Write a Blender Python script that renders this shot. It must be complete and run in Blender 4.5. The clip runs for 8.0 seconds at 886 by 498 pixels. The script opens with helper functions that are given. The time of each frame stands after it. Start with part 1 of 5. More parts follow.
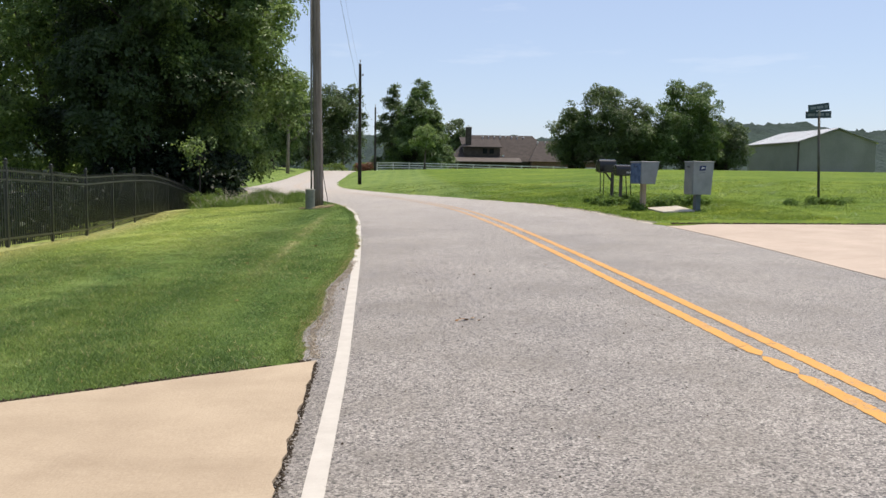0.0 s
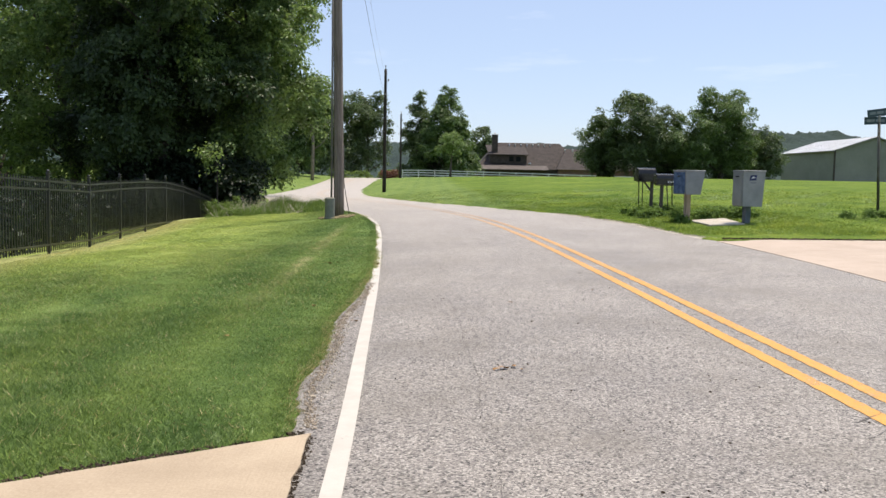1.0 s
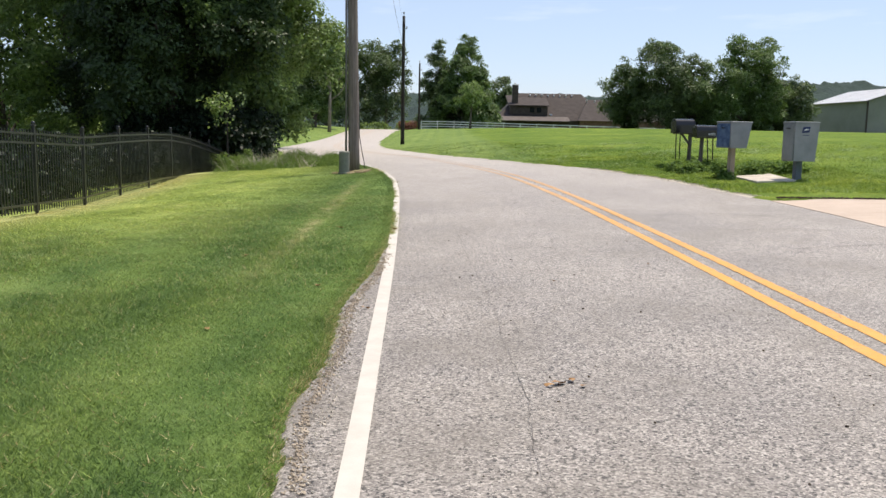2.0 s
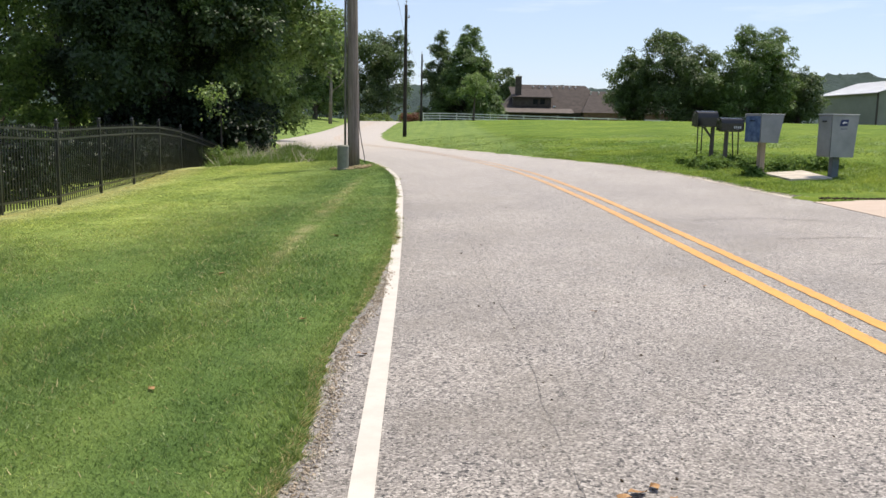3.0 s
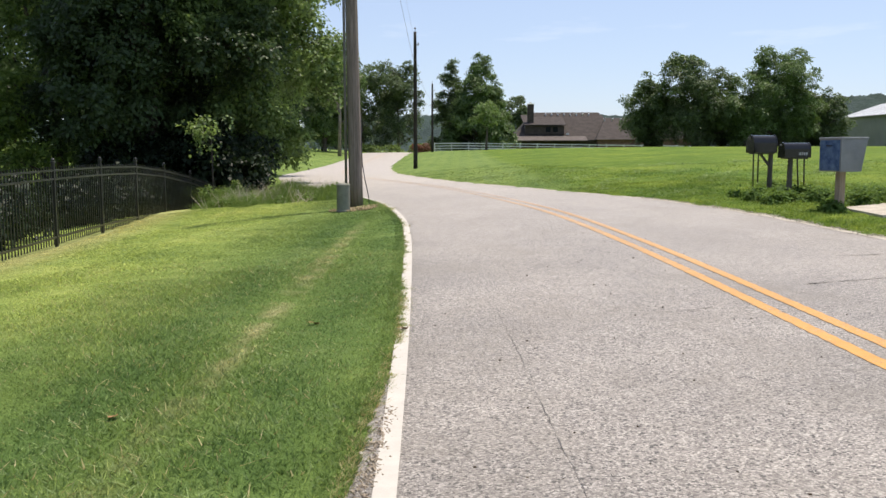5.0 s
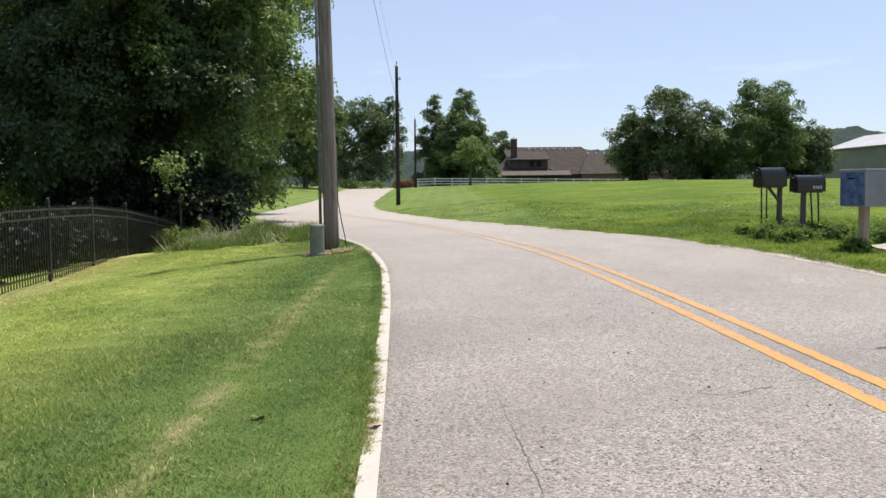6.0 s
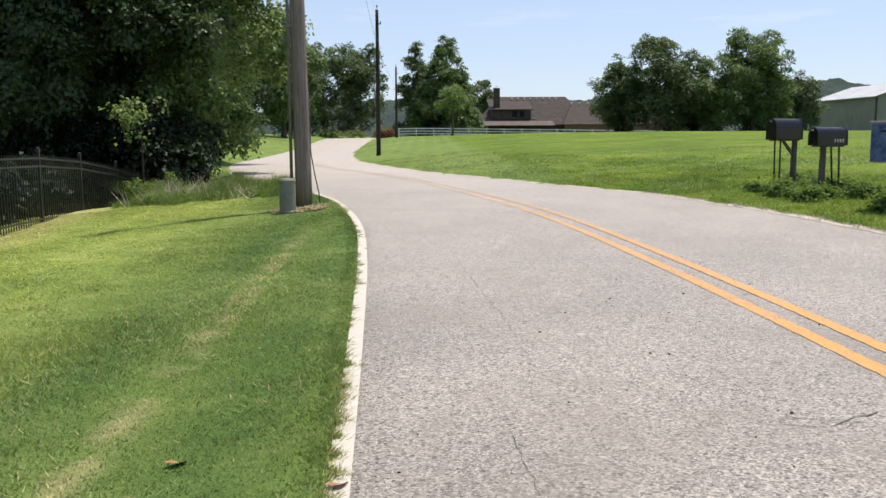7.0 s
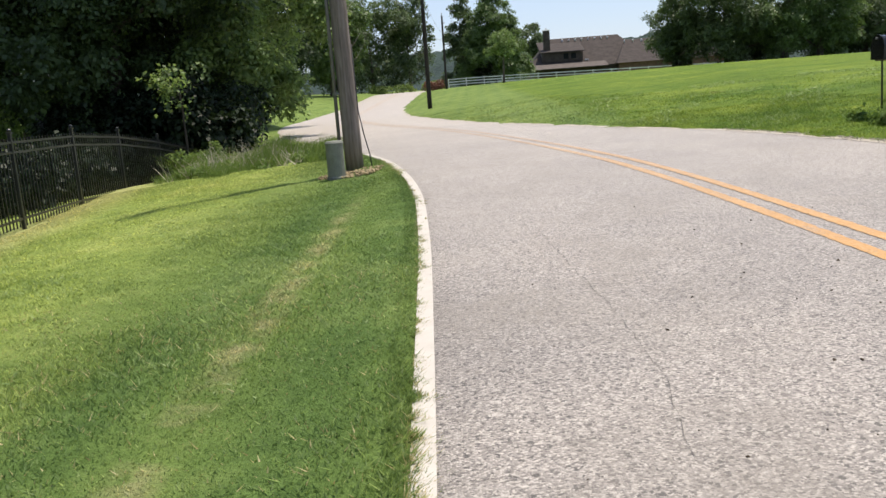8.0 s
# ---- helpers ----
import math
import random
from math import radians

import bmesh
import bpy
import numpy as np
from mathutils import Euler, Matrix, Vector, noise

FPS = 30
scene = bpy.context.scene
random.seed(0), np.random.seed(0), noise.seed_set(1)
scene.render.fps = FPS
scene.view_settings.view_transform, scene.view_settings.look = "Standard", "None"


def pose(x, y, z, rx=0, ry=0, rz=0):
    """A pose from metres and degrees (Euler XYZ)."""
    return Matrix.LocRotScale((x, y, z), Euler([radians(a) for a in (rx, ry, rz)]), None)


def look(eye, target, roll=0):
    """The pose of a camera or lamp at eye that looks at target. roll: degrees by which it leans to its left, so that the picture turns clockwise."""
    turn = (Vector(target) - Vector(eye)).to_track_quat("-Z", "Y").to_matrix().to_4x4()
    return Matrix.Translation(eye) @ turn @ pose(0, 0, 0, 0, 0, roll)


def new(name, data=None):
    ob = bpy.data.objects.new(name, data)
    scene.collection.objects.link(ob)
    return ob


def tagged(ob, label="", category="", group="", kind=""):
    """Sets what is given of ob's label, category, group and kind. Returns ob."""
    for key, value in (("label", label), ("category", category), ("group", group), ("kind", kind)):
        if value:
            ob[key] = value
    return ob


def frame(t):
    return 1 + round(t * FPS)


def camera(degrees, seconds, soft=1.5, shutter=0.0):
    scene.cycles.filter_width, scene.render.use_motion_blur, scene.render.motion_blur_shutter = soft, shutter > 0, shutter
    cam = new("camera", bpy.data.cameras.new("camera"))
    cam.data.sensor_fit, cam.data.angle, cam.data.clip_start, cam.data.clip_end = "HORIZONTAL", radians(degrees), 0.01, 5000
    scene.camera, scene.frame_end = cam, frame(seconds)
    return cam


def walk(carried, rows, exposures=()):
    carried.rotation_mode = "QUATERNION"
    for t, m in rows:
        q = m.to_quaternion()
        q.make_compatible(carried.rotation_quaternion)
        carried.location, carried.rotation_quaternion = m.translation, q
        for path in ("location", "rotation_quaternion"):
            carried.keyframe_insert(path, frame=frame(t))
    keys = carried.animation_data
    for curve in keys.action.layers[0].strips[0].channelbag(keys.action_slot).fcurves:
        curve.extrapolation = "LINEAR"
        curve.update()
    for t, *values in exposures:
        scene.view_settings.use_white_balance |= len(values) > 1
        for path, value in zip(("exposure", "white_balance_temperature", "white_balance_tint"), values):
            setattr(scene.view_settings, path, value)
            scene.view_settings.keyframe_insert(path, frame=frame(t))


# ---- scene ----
cam = camera(54.5, 8.0)
METRES, EYE, TILT, LEAN, TURN = 12.5, 1.5, 0.0, 0.0, -3.7
ROWS = [
    (0.0, 0.0, 0.0, 0.0, 0.07, -5.08, -0.77),
    (0.5, -0.0017, 0.0646, 0.0008, 1.34, -4.29, -0.62),
    (1.0, -0.006, 0.1293, 0.0018, 1.76, -4.61, -1.07),
    (1.5, -0.0115, 0.193, 0.0023, 2.71, -6.55, -0.94),
    (3.0, -0.0325, 0.3754, 0.0048, 3.11, -8.37, -1.11),
    (3.5, -0.039, 0.4373, 0.0049, 2.25, -7.78, -1.13),
    (4.0, -0.0424, 0.4984, 0.0069, 3.04, -7.02, -1.0),
    (5.5, -0.0585, 0.6856, 0.0103, 3.82, -5.42, 0.35),
    (6.0, -0.0614, 0.7524, 0.0118, 2.75, -4.1, 0.57),
    (6.5, -0.0665, 0.8168, 0.0143, 0.94, -4.62, 0.9),
    (7.0, -0.072, 0.8784, 0.0132, 1.5, -7.41, 0.21),
    (7.5, -0.082, 0.9381, 0.0113, 2.07, -9.41, 0.37),
    (8.0, -0.0882, 0.9951, 0.0111, 4.76, -10.53, 4.18),
]
walk(cam, [(t, pose(0, 0, EYE, TILT, LEAN, TURN) @ pose(METRES * x, METRES * y, METRES * z, 90 + pitch, roll, yaw)) for t, x, y, z, yaw, pitch, roll in ROWS],
     exposures=[(0.0, 0.02), (0.8, 0.15), (1.7, 0.17), (3.0, 0.2), (4.0, 0.13), (5.5, 0.14), (8.0, 0.13)])


# ---- light ----
SUN = Vector((0.25, 0.19, 0.95)).normalized()
world = bpy.data.worlds.new("sky")
scene.world = world
world.use_nodes = True
wn = world.node_tree.nodes
sky = wn.new("ShaderNodeTexSky")
sky.sky_type = "NISHITA"
sky.sun_disc = False
sky.sun_elevation = math.asin(SUN.z)
sky.sun_rotation = math.atan2(SUN.x, SUN.y)
sky.air_density, sky.dust_density, sky.ozone_density = 1.0, 0.4, 3.0
wn["Background"].inputs["Strength"].default_value = 0.12
haze = wn.new("ShaderNodeMix")
haze.data_type = "RGBA"
haze.inputs[0].default_value = 0.45
haze.inputs[7].default_value = (5.6, 6.3, 8.5, 1)
world.node_tree.links.new(sky.outputs[0], haze.inputs[6])
# thin fair-weather cloud low in the sky
where = wn.new("ShaderNodeTexCoord")
squeeze = wn.new("ShaderNodeMapping")
squeeze.inputs["Scale"].default_value = (2.2, 2.2, 11.0)
puffs = wn.new("ShaderNodeTexNoise")
puffs.inputs["Scale"].default_value, puffs.inputs["Detail"].default_value, puffs.inputs["Roughness"].default_value = 2.3, 5.0, 0.55
veil = wn.new("ShaderNodeMapRange")
veil.inputs["From Min"].default_value, veil.inputs["From Max"].default_value, veil.inputs["To Max"].default_value = 0.6, 0.8, 0.35
cloud = wn.new("ShaderNodeMix")
cloud.data_type = "RGBA"
cloud.inputs[7].default_value = (8.2, 8.4, 9.0, 1)
for a, b in ((where.outputs["Generated"], squeeze.inputs[0]), (squeeze.outputs[0], puffs.inputs["Vector"]), (puffs.outputs["Fac"], veil.inputs["Value"]), (veil.outputs[0], cloud.inputs[0]), (haze.outputs[2], cloud.inputs[6])):
    world.node_tree.links.new(a, b)
world.node_tree.links.new(cloud.outputs[2], wn["Background"].inputs["Color"])
sun = new("sun", bpy.data.lights.new("sun", "SUN"))
sun.data.energy, sun.data.angle, sun.data.color = 5.0, radians(0.53), (1.0, 0.9, 0.77)
sun.matrix_world = look(SUN * 60, (0, 0, 0))


# ---- materials ----
def mat(name, rough=0.8, metal=0.0):
    m = bpy.data.materials.new(name)
    m.use_nodes = True
    b = m.node_tree.nodes["Principled BSDF"]
    b.inputs["Roughness"].default_value, b.inputs["Metallic"].default_value = rough, metal
    b.inputs["Specular IOR Level"].default_value = 0.3
    return m, m.node_tree, b


def node(nt, kind, **inputs):
    n = nt.nodes.new("ShaderNode" + kind)
    for k, v in inputs.items():
        n.inputs[k.replace("_", " ")].default_value = v
    return n


def coords(nt, scale=(1, 1, 1), local=False):
    m = node(nt, "Mapping", Scale=scale)
    if local:
        nt.links.new(node(nt, "TexCoord").outputs["Object"], m.inputs[0])
    else:
        nt.links.new(node(nt, "NewGeometry").outputs["Position"], m.inputs[0])
    return m.outputs[0]


def noise_tex(nt, vec, scale, detail=4.0, rough=0.6):
    n = node(nt, "TexNoise", Scale=scale, Detail=detail, Roughness=rough)
    nt.links.new(vec, n.inputs["Vector"])
    return n.outputs["Fac"]


def ramp(nt, fac, stops):
    r = nt.nodes.new("ShaderNodeValToRGB")
    e = r.color_ramp.elements
    while len(e) < len(stops):
        e.new(0.5)
    for s, (p, c) in zip(e, stops):
        s.position, s.color = p, (*c, 1) if len(c) == 3 else c
    nt.links.new(fac, r.inputs[0])
    return r.outputs[0]


def mix(nt, fac, a, b, how="MIX"):
    n = nt.nodes.new("ShaderNodeMix")
    n.data_type, n.blend_type = "RGBA", how
    for sock, v in ((n.inputs[0], fac), (n.inputs[6], a), (n.inputs[7], b)):
        if isinstance(v, (int, float)):
            sock.default_value = v
        elif isinstance(v, tuple):
            sock.default_value = (*v, 1)
        else:
            nt.links.new(v, sock)
    return n.outputs[2]


def calc(nt, op, a, b=0.0):
    n = nt.nodes.new("ShaderNodeMath")
    n.operation = op
    for sock, v in ((n.inputs[0], a), (n.inputs[1], b)):
        if isinstance(v, (int, float)):
            sock.default_value = v
        else:
            nt.links.new(v, sock)
    return n.outputs[0]


def bump(nt, bsdf, height, strength=0.5, dist=0.01):
    n = node(nt, "Bump", Strength=strength, Distance=dist)
    nt.links.new(height, n.inputs["Height"])
    nt.links.new(n.outputs[0], bsdf.inputs["Normal"])


def tinted(name, lo, hi, scale=3.0, rough=0.8, metal=0.0, grain=60.0, bumpy=0.3, dist=0.004, stretch=(1, 1, 1), local=False):
    """A surface whose colour drifts between two shades, with a finer grain and relief."""
    m, nt, b = mat(name, rough, metal)
    v = coords(nt, stretch, local)
    big, fine = noise_tex(nt, v, scale), noise_tex(nt, v, grain, 3)
    c = ramp(nt, calc(nt, "ADD", calc(nt, "MULTIPLY", big, 0.65), calc(nt, "MULTIPLY", fine, 0.35)), [(0.36, lo), (0.64, hi)])
    nt.links.new(c, b.inputs["Base Color"])
    bump(nt, b, fine, bumpy, dist)
    return m


def leafy(name, lo, hi, warm, through_light=0.4, rough=0.5, sheen=0.4):
    """Foliage: every leaf its own shade, drifting over the crown, with light coming through."""
    m, nt, b = mat(name, rough)
    b.inputs["Specular IOR Level"].default_value = sheen
    rnd = node(nt, "NewGeometry").outputs["Random Per Island"]
    drift = noise_tex(nt, coords(nt), 0.8, 4, 0.7)
    c = ramp(nt, calc(nt, "ADD", calc(nt, "MULTIPLY", rnd, 0.45), calc(nt, "MULTIPLY", drift, 0.55)), [(0.28, lo), (0.72, hi)])
    nt.links.new(c, b.inputs["Base Color"])
    tr = node(nt, "BsdfTranslucent")
    nt.links.new(mix(nt, 0.5, c, warm), tr.inputs["Color"])
    sh = node(nt, "MixShader")
    sh.inputs[0].default_value = through_light
    nt.links.new(b.outputs[0], sh.inputs[1])
    nt.links.new(tr.outputs[0], sh.inputs[2])
    nt.links.new(sh.outputs[0], nt.nodes["Material Output"].inputs[0])
    return m


def lawn_colour(nt, vec):
    """Mown turf: broad patches, finer mottling, pale dry streak along the verge and dry ground by the fence."""
    sep = node(nt, "SeparateXYZ")
    nt.links.new(vec, sep.inputs[0])
    broad, mid = noise_tex(nt, vec, 0.35, 3), noise_tex(nt, vec, 2.2, 5)
    fac = calc(nt, "ADD", calc(nt, "MULTIPLY", broad, 0.5), calc(nt, "MULTIPLY", mid, 0.5))
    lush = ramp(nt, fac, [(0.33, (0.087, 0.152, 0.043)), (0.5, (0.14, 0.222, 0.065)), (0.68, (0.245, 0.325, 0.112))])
    pale_turf = ramp(nt, fac, [(0.33, (0.23, 0.315, 0.08)), (0.5, (0.36, 0.44, 0.125)), (0.68, (0.5, 0.54, 0.185))])
    # the strip along the road is thicker turf; it and the driveway stretch are greener
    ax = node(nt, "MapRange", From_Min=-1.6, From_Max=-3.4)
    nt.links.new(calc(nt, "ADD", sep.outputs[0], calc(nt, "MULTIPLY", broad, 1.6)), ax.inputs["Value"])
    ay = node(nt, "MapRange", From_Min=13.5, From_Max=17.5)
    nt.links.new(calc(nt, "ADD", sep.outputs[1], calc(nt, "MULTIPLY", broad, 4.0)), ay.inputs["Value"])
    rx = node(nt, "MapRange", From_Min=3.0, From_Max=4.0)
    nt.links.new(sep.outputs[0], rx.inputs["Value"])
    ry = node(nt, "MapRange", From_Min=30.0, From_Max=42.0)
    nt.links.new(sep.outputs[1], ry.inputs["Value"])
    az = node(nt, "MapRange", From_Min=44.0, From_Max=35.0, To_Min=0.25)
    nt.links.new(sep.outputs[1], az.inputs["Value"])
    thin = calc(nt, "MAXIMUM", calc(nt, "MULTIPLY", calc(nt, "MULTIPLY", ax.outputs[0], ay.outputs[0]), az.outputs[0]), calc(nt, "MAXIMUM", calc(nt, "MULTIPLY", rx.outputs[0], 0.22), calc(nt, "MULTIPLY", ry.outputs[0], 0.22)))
    c = mix(nt, thin, lush, pale_turf)
    # pasture across the road: coarser, deeper green
    c = mix(nt, rx.outputs[0], c, mix(nt, 1.0, c, (0.88, 0.9, 0.5), "MULTIPLY"))
    blotch = calc(nt, "ADD", calc(nt, "MULTIPLY", noise_tex(nt, vec, 0.22, 4, 0.65), 0.5), calc(nt, "MULTIPLY", noise_tex(nt, vec, 1.3, 4, 0.7), 0.5))
    c = mix(nt, rx.outputs[0], c, mix(nt, 1.0, c, ramp(nt, blotch, [(0.38, (0.66, 0.78, 0.7)), (0.5, (1, 1, 1)), (0.62, (1.22, 1.12, 1.0))]), "MULTIPLY"))
    earth = ramp(nt, noise_tex(nt, vec, 0.75, 3, 0.6), [(0.7, (0, 0, 0)), (0.76, (1, 1, 1))])
    c = mix(nt, calc(nt, "MULTIPLY", calc(nt, "MULTIPLY", earth, rx.outputs[0]), 0.45), c, (0.36, 0.29, 0.14))
    # mowing bands along the road
    wave = calc(nt, "SINE", calc(nt, "MULTIPLY", calc(nt, "ADD", sep.outputs[0], calc(nt, "MULTIPLY", sep.outputs[1], -0.02)), 5.6))
    c = mix(nt, calc(nt, "MULTIPLY", calc(nt, "MULTIPLY", calc(nt, "ADD", wave, 1.0), 0.1), calc(nt, "SUBTRACT", 1.0, rx.outputs[0])), c, (0.32, 0.4, 0.1))
    # dry wheel-width streak
    off = calc(nt, "ABSOLUTE", calc(nt, "ADD", sep.outputs[0], 1.68))
    near = calc(nt, "MULTIPLY", calc(nt, "SUBTRACT", 1.0, calc(nt, "MINIMUM", calc(nt, "DIVIDE", off, 0.17), 1.0)), 1.0)
    mr = node(nt, "MapRange", From_Min=10.0, From_Max=15.0)
    nt.links.new(sep.outputs[1], mr.inputs["Value"])
    me = node(nt, "MapRange", From_Min=24.0, From_Max=21.0)
    nt.links.new(sep.outputs[1], me.inputs["Value"])
    patch = ramp(nt, noise_tex(nt, vec, 3.0, 4), [(0.4, (0, 0, 0)), (0.6, (1, 1, 1))])
    s = calc(nt, "MULTIPLY", calc(nt, "MULTIPLY", near, patch), calc(nt, "MULTIPLY", mr.outputs[0], me.outputs[0]))
    c = mix(nt, calc(nt, "MULTIPLY", s, 0.72), c, (0.52, 0.46, 0.27))
    # straw-coloured band along the iron fence
    fx = calc(nt, "ABSOLUTE", calc(nt, "ADD", calc(nt, "ADD", sep.outputs[0], 5.75), calc(nt, "MULTIPLY", sep.outputs[1], 0.06)))
    fb = calc(nt, "SUBTRACT", 1.0, calc(nt, "MINIMUM", calc(nt, "DIVIDE", fx, 1.25), 1.0))
    fm = node(nt, "MapRange", From_Min=36.0, From_Max=33.0)
    nt.links.new(sep.outputs[1], fm.inputs["Value"])
    return mix(nt, calc(nt, "MULTIPLY", calc(nt, "MULTIPLY", fb, 0.6), fm.outputs[0]), c, (0.56, 0.5, 0.27))


def grass_ground():
    m, nt, b = mat("turf", 0.9)
    v = coords(nt)
    fine = noise_tex(nt, v, 55, 4, 0.7)
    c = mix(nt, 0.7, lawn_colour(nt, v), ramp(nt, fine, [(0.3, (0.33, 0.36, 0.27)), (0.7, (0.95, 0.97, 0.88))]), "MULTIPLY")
    clump = noise_tex(nt, v, 5.0, 5, 0.7)
    c = mix(nt, 0.5, c, ramp(nt, clump, [(0.35, (0.6, 0.66, 0.55)), (0.65, (1.15, 1.12, 1.05))]), "MULTIPLY")
    nt.links.new(c, b.inputs["Base Color"])
    b.inputs["Specular IOR Level"].default_value = 0.1
    bump(nt, b, calc(nt, "ADD", fine, noise_tex(nt, v, 9, 4)), 0.8, 0.03)
    return m


def grass_blades():
    m, nt, b = mat("grass_blades", 0.55)
    v = coords(nt)
    rnd = node(nt, "NewGeometry").outputs["Random Per Island"]
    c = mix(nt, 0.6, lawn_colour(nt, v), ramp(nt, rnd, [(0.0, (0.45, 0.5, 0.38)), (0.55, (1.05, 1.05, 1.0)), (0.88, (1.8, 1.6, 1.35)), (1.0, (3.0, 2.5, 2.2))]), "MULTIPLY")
    nt.links.new(c, b.inputs["Base Color"])
    tr = node(nt, "BsdfTranslucent")
    nt.links.new(c, tr.inputs["Color"])
    sh = node(nt, "MixShader")
    sh.inputs[0].default_value = 0.45
    nt.links.new(b.outputs[0], sh.inputs[1])
    nt.links.new(tr.outputs[0], sh.inputs[2])
    nt.links.new(sh.outputs[0], nt.nodes["Material Output"].inputs[0])
    return m


def asphalt_shade(nt, v):
    """Worn chip-seal: pale stones in darker binder, with broad stains and polished wheel tracks."""
    cell = node(nt, "TexVoronoi", Scale=95.0, Randomness=1.0)
    nt.links.new(v, cell.inputs["Vector"])
    chip = node(nt, "SeparateColor")
    nt.links.new(cell.outputs["Color"], chip.inputs[0])
    stones = ramp(nt, chip.outputs[0], [(0.0, (0.06, 0.054, 0.05)), (0.3, (0.195, 0.177, 0.158)), (0.7, (0.3, 0.275, 0.247)), (1.0, (0.5, 0.46, 0.415))])
    fine = noise_tex(nt, v, 30, 5, 0.75)
    broad = noise_tex(nt, v, 0.5, 5, 0.6)
    c = mix(nt, 0.45, stones, ramp(nt, fine, [(0.32, (0.55, 0.55, 0.55)), (0.68, (1.25, 1.24, 1.22))]), "MULTIPLY")
    c = mix(nt, 0.5, c, ramp(nt, broad, [(0.33, (0.66, 0.65, 0.66)), (0.6, (1.1, 1.08, 1.05))]), "MULTIPLY")
    pits = node(nt, "TexVoronoi", Scale=40.0)
    jog = node(nt, "TexNoise", Scale=60.0, Detail=2.0)
    nt.links.new(v, jog.inputs["Vector"])
    nt.links.new(mix(nt, 0.03, v, jog.outputs["Color"], "ADD"), pits.inputs["Vector"])
    pick = node(nt, "SeparateColor")
    nt.links.new(pits.outputs["Color"], pick.inputs[0])
    hole = calc(nt, "MULTIPLY", calc(nt, "GREATER_THAN", pick.outputs[1], 0.52), calc(nt, "LESS_THAN", pits.outputs["Distance"], calc(nt, "MULTIPLY", pick.outputs[0], 0.5)))
    pale = calc(nt, "MULTIPLY", calc(nt, "LESS_THAN", pick.outputs[1], 0.2), calc(nt, "LESS_THAN", pits.outputs["Distance"], 0.28))
    c = mix(nt, calc(nt, "MULTIPLY", pale, 0.55), c, (0.5, 0.46, 0.41))
    c = mix(nt, calc(nt, "MULTIPLY", hole, 0.95), c, (0.028, 0.025, 0.023))
    stain = ramp(nt, noise_tex(nt, v, 0.9, 6, 0.68), [(0.46, (0, 0, 0)), (0.7, (1, 1, 1))])
    c = mix(nt, calc(nt, "MULTIPLY", stain, 0.6), c, (0.165, 0.144, 0.115))
    # farther off the base colour is lightened to paint in the grazing sheen
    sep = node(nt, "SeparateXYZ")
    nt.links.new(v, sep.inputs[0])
    far_sheen = node(nt, "MapRange", From_Min=13.0, From_Max=48.0)
    nt.links.new(calc(nt, "ADD", sep.outputs[1], calc(nt, "MULTIPLY", broad, 8.0)), far_sheen.inputs["Value"])
    c = mix(nt, calc(nt, "MULTIPLY", far_sheen.outputs[0], 0.95), c, mix(nt, 0.5, c, (0.62, 0.56, 0.5)))
    return c, calc(nt, "ADD", cell.outputs["Distance"], calc(nt, "MULTIPLY", hole, 1.2)), fine


def asphalt():
    m, nt, b = mat("asphalt", 0.62)
    b.inputs["Specular IOR Level"].default_value = 0.5
    v = coords(nt)
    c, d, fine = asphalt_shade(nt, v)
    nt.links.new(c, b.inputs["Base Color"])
    bump(nt, b, calc(nt, "ADD", calc(nt, "MULTIPLY", d, -1.0), fine), 0.6, 0.006)
    return m


def road_paint(name, colour, wear=0.5, fade=None):
    m, nt, b = mat(name, 0.7)
    v = coords(nt)
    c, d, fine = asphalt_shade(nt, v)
    worn = ramp(nt, calc(nt, "ADD", calc(nt, "MULTIPLY", noise_tex(nt, v, 45, 4, 0.7), 0.6), calc(nt, "MULTIPLY", noise_tex(nt, v, 4, 4), 0.4)),
                [(wear - 0.1, (0, 0, 0)), (wear + 0.04, (1, 1, 1))])
    p = mix(nt, 0.35, colour, ramp(nt, noise_tex(nt, v, 7, 4), [(0.3, (0.72, 0.7, 0.68)), (0.7, (1.1, 1.1, 1.1))]), "MULTIPLY")
    if fade:
        # traffic has rubbed the line away through the bend
        sep = node(nt, "SeparateXYZ")
        nt.links.new(v, sep.inputs[0])
        left = node(nt, "MapRange", From_Min=fade[0], From_Max=fade[1], To_Min=1.0, To_Max=0.22)
        nt.links.new(sep.outputs[1], left.inputs["Value"])
        worn = calc(nt, "MULTIPLY", worn, left.outputs[0])
    nt.links.new(mix(nt, worn, c, p), b.inputs["Base Color"])
    bump(nt, b, fine, 0.4, 0.004)
    return m


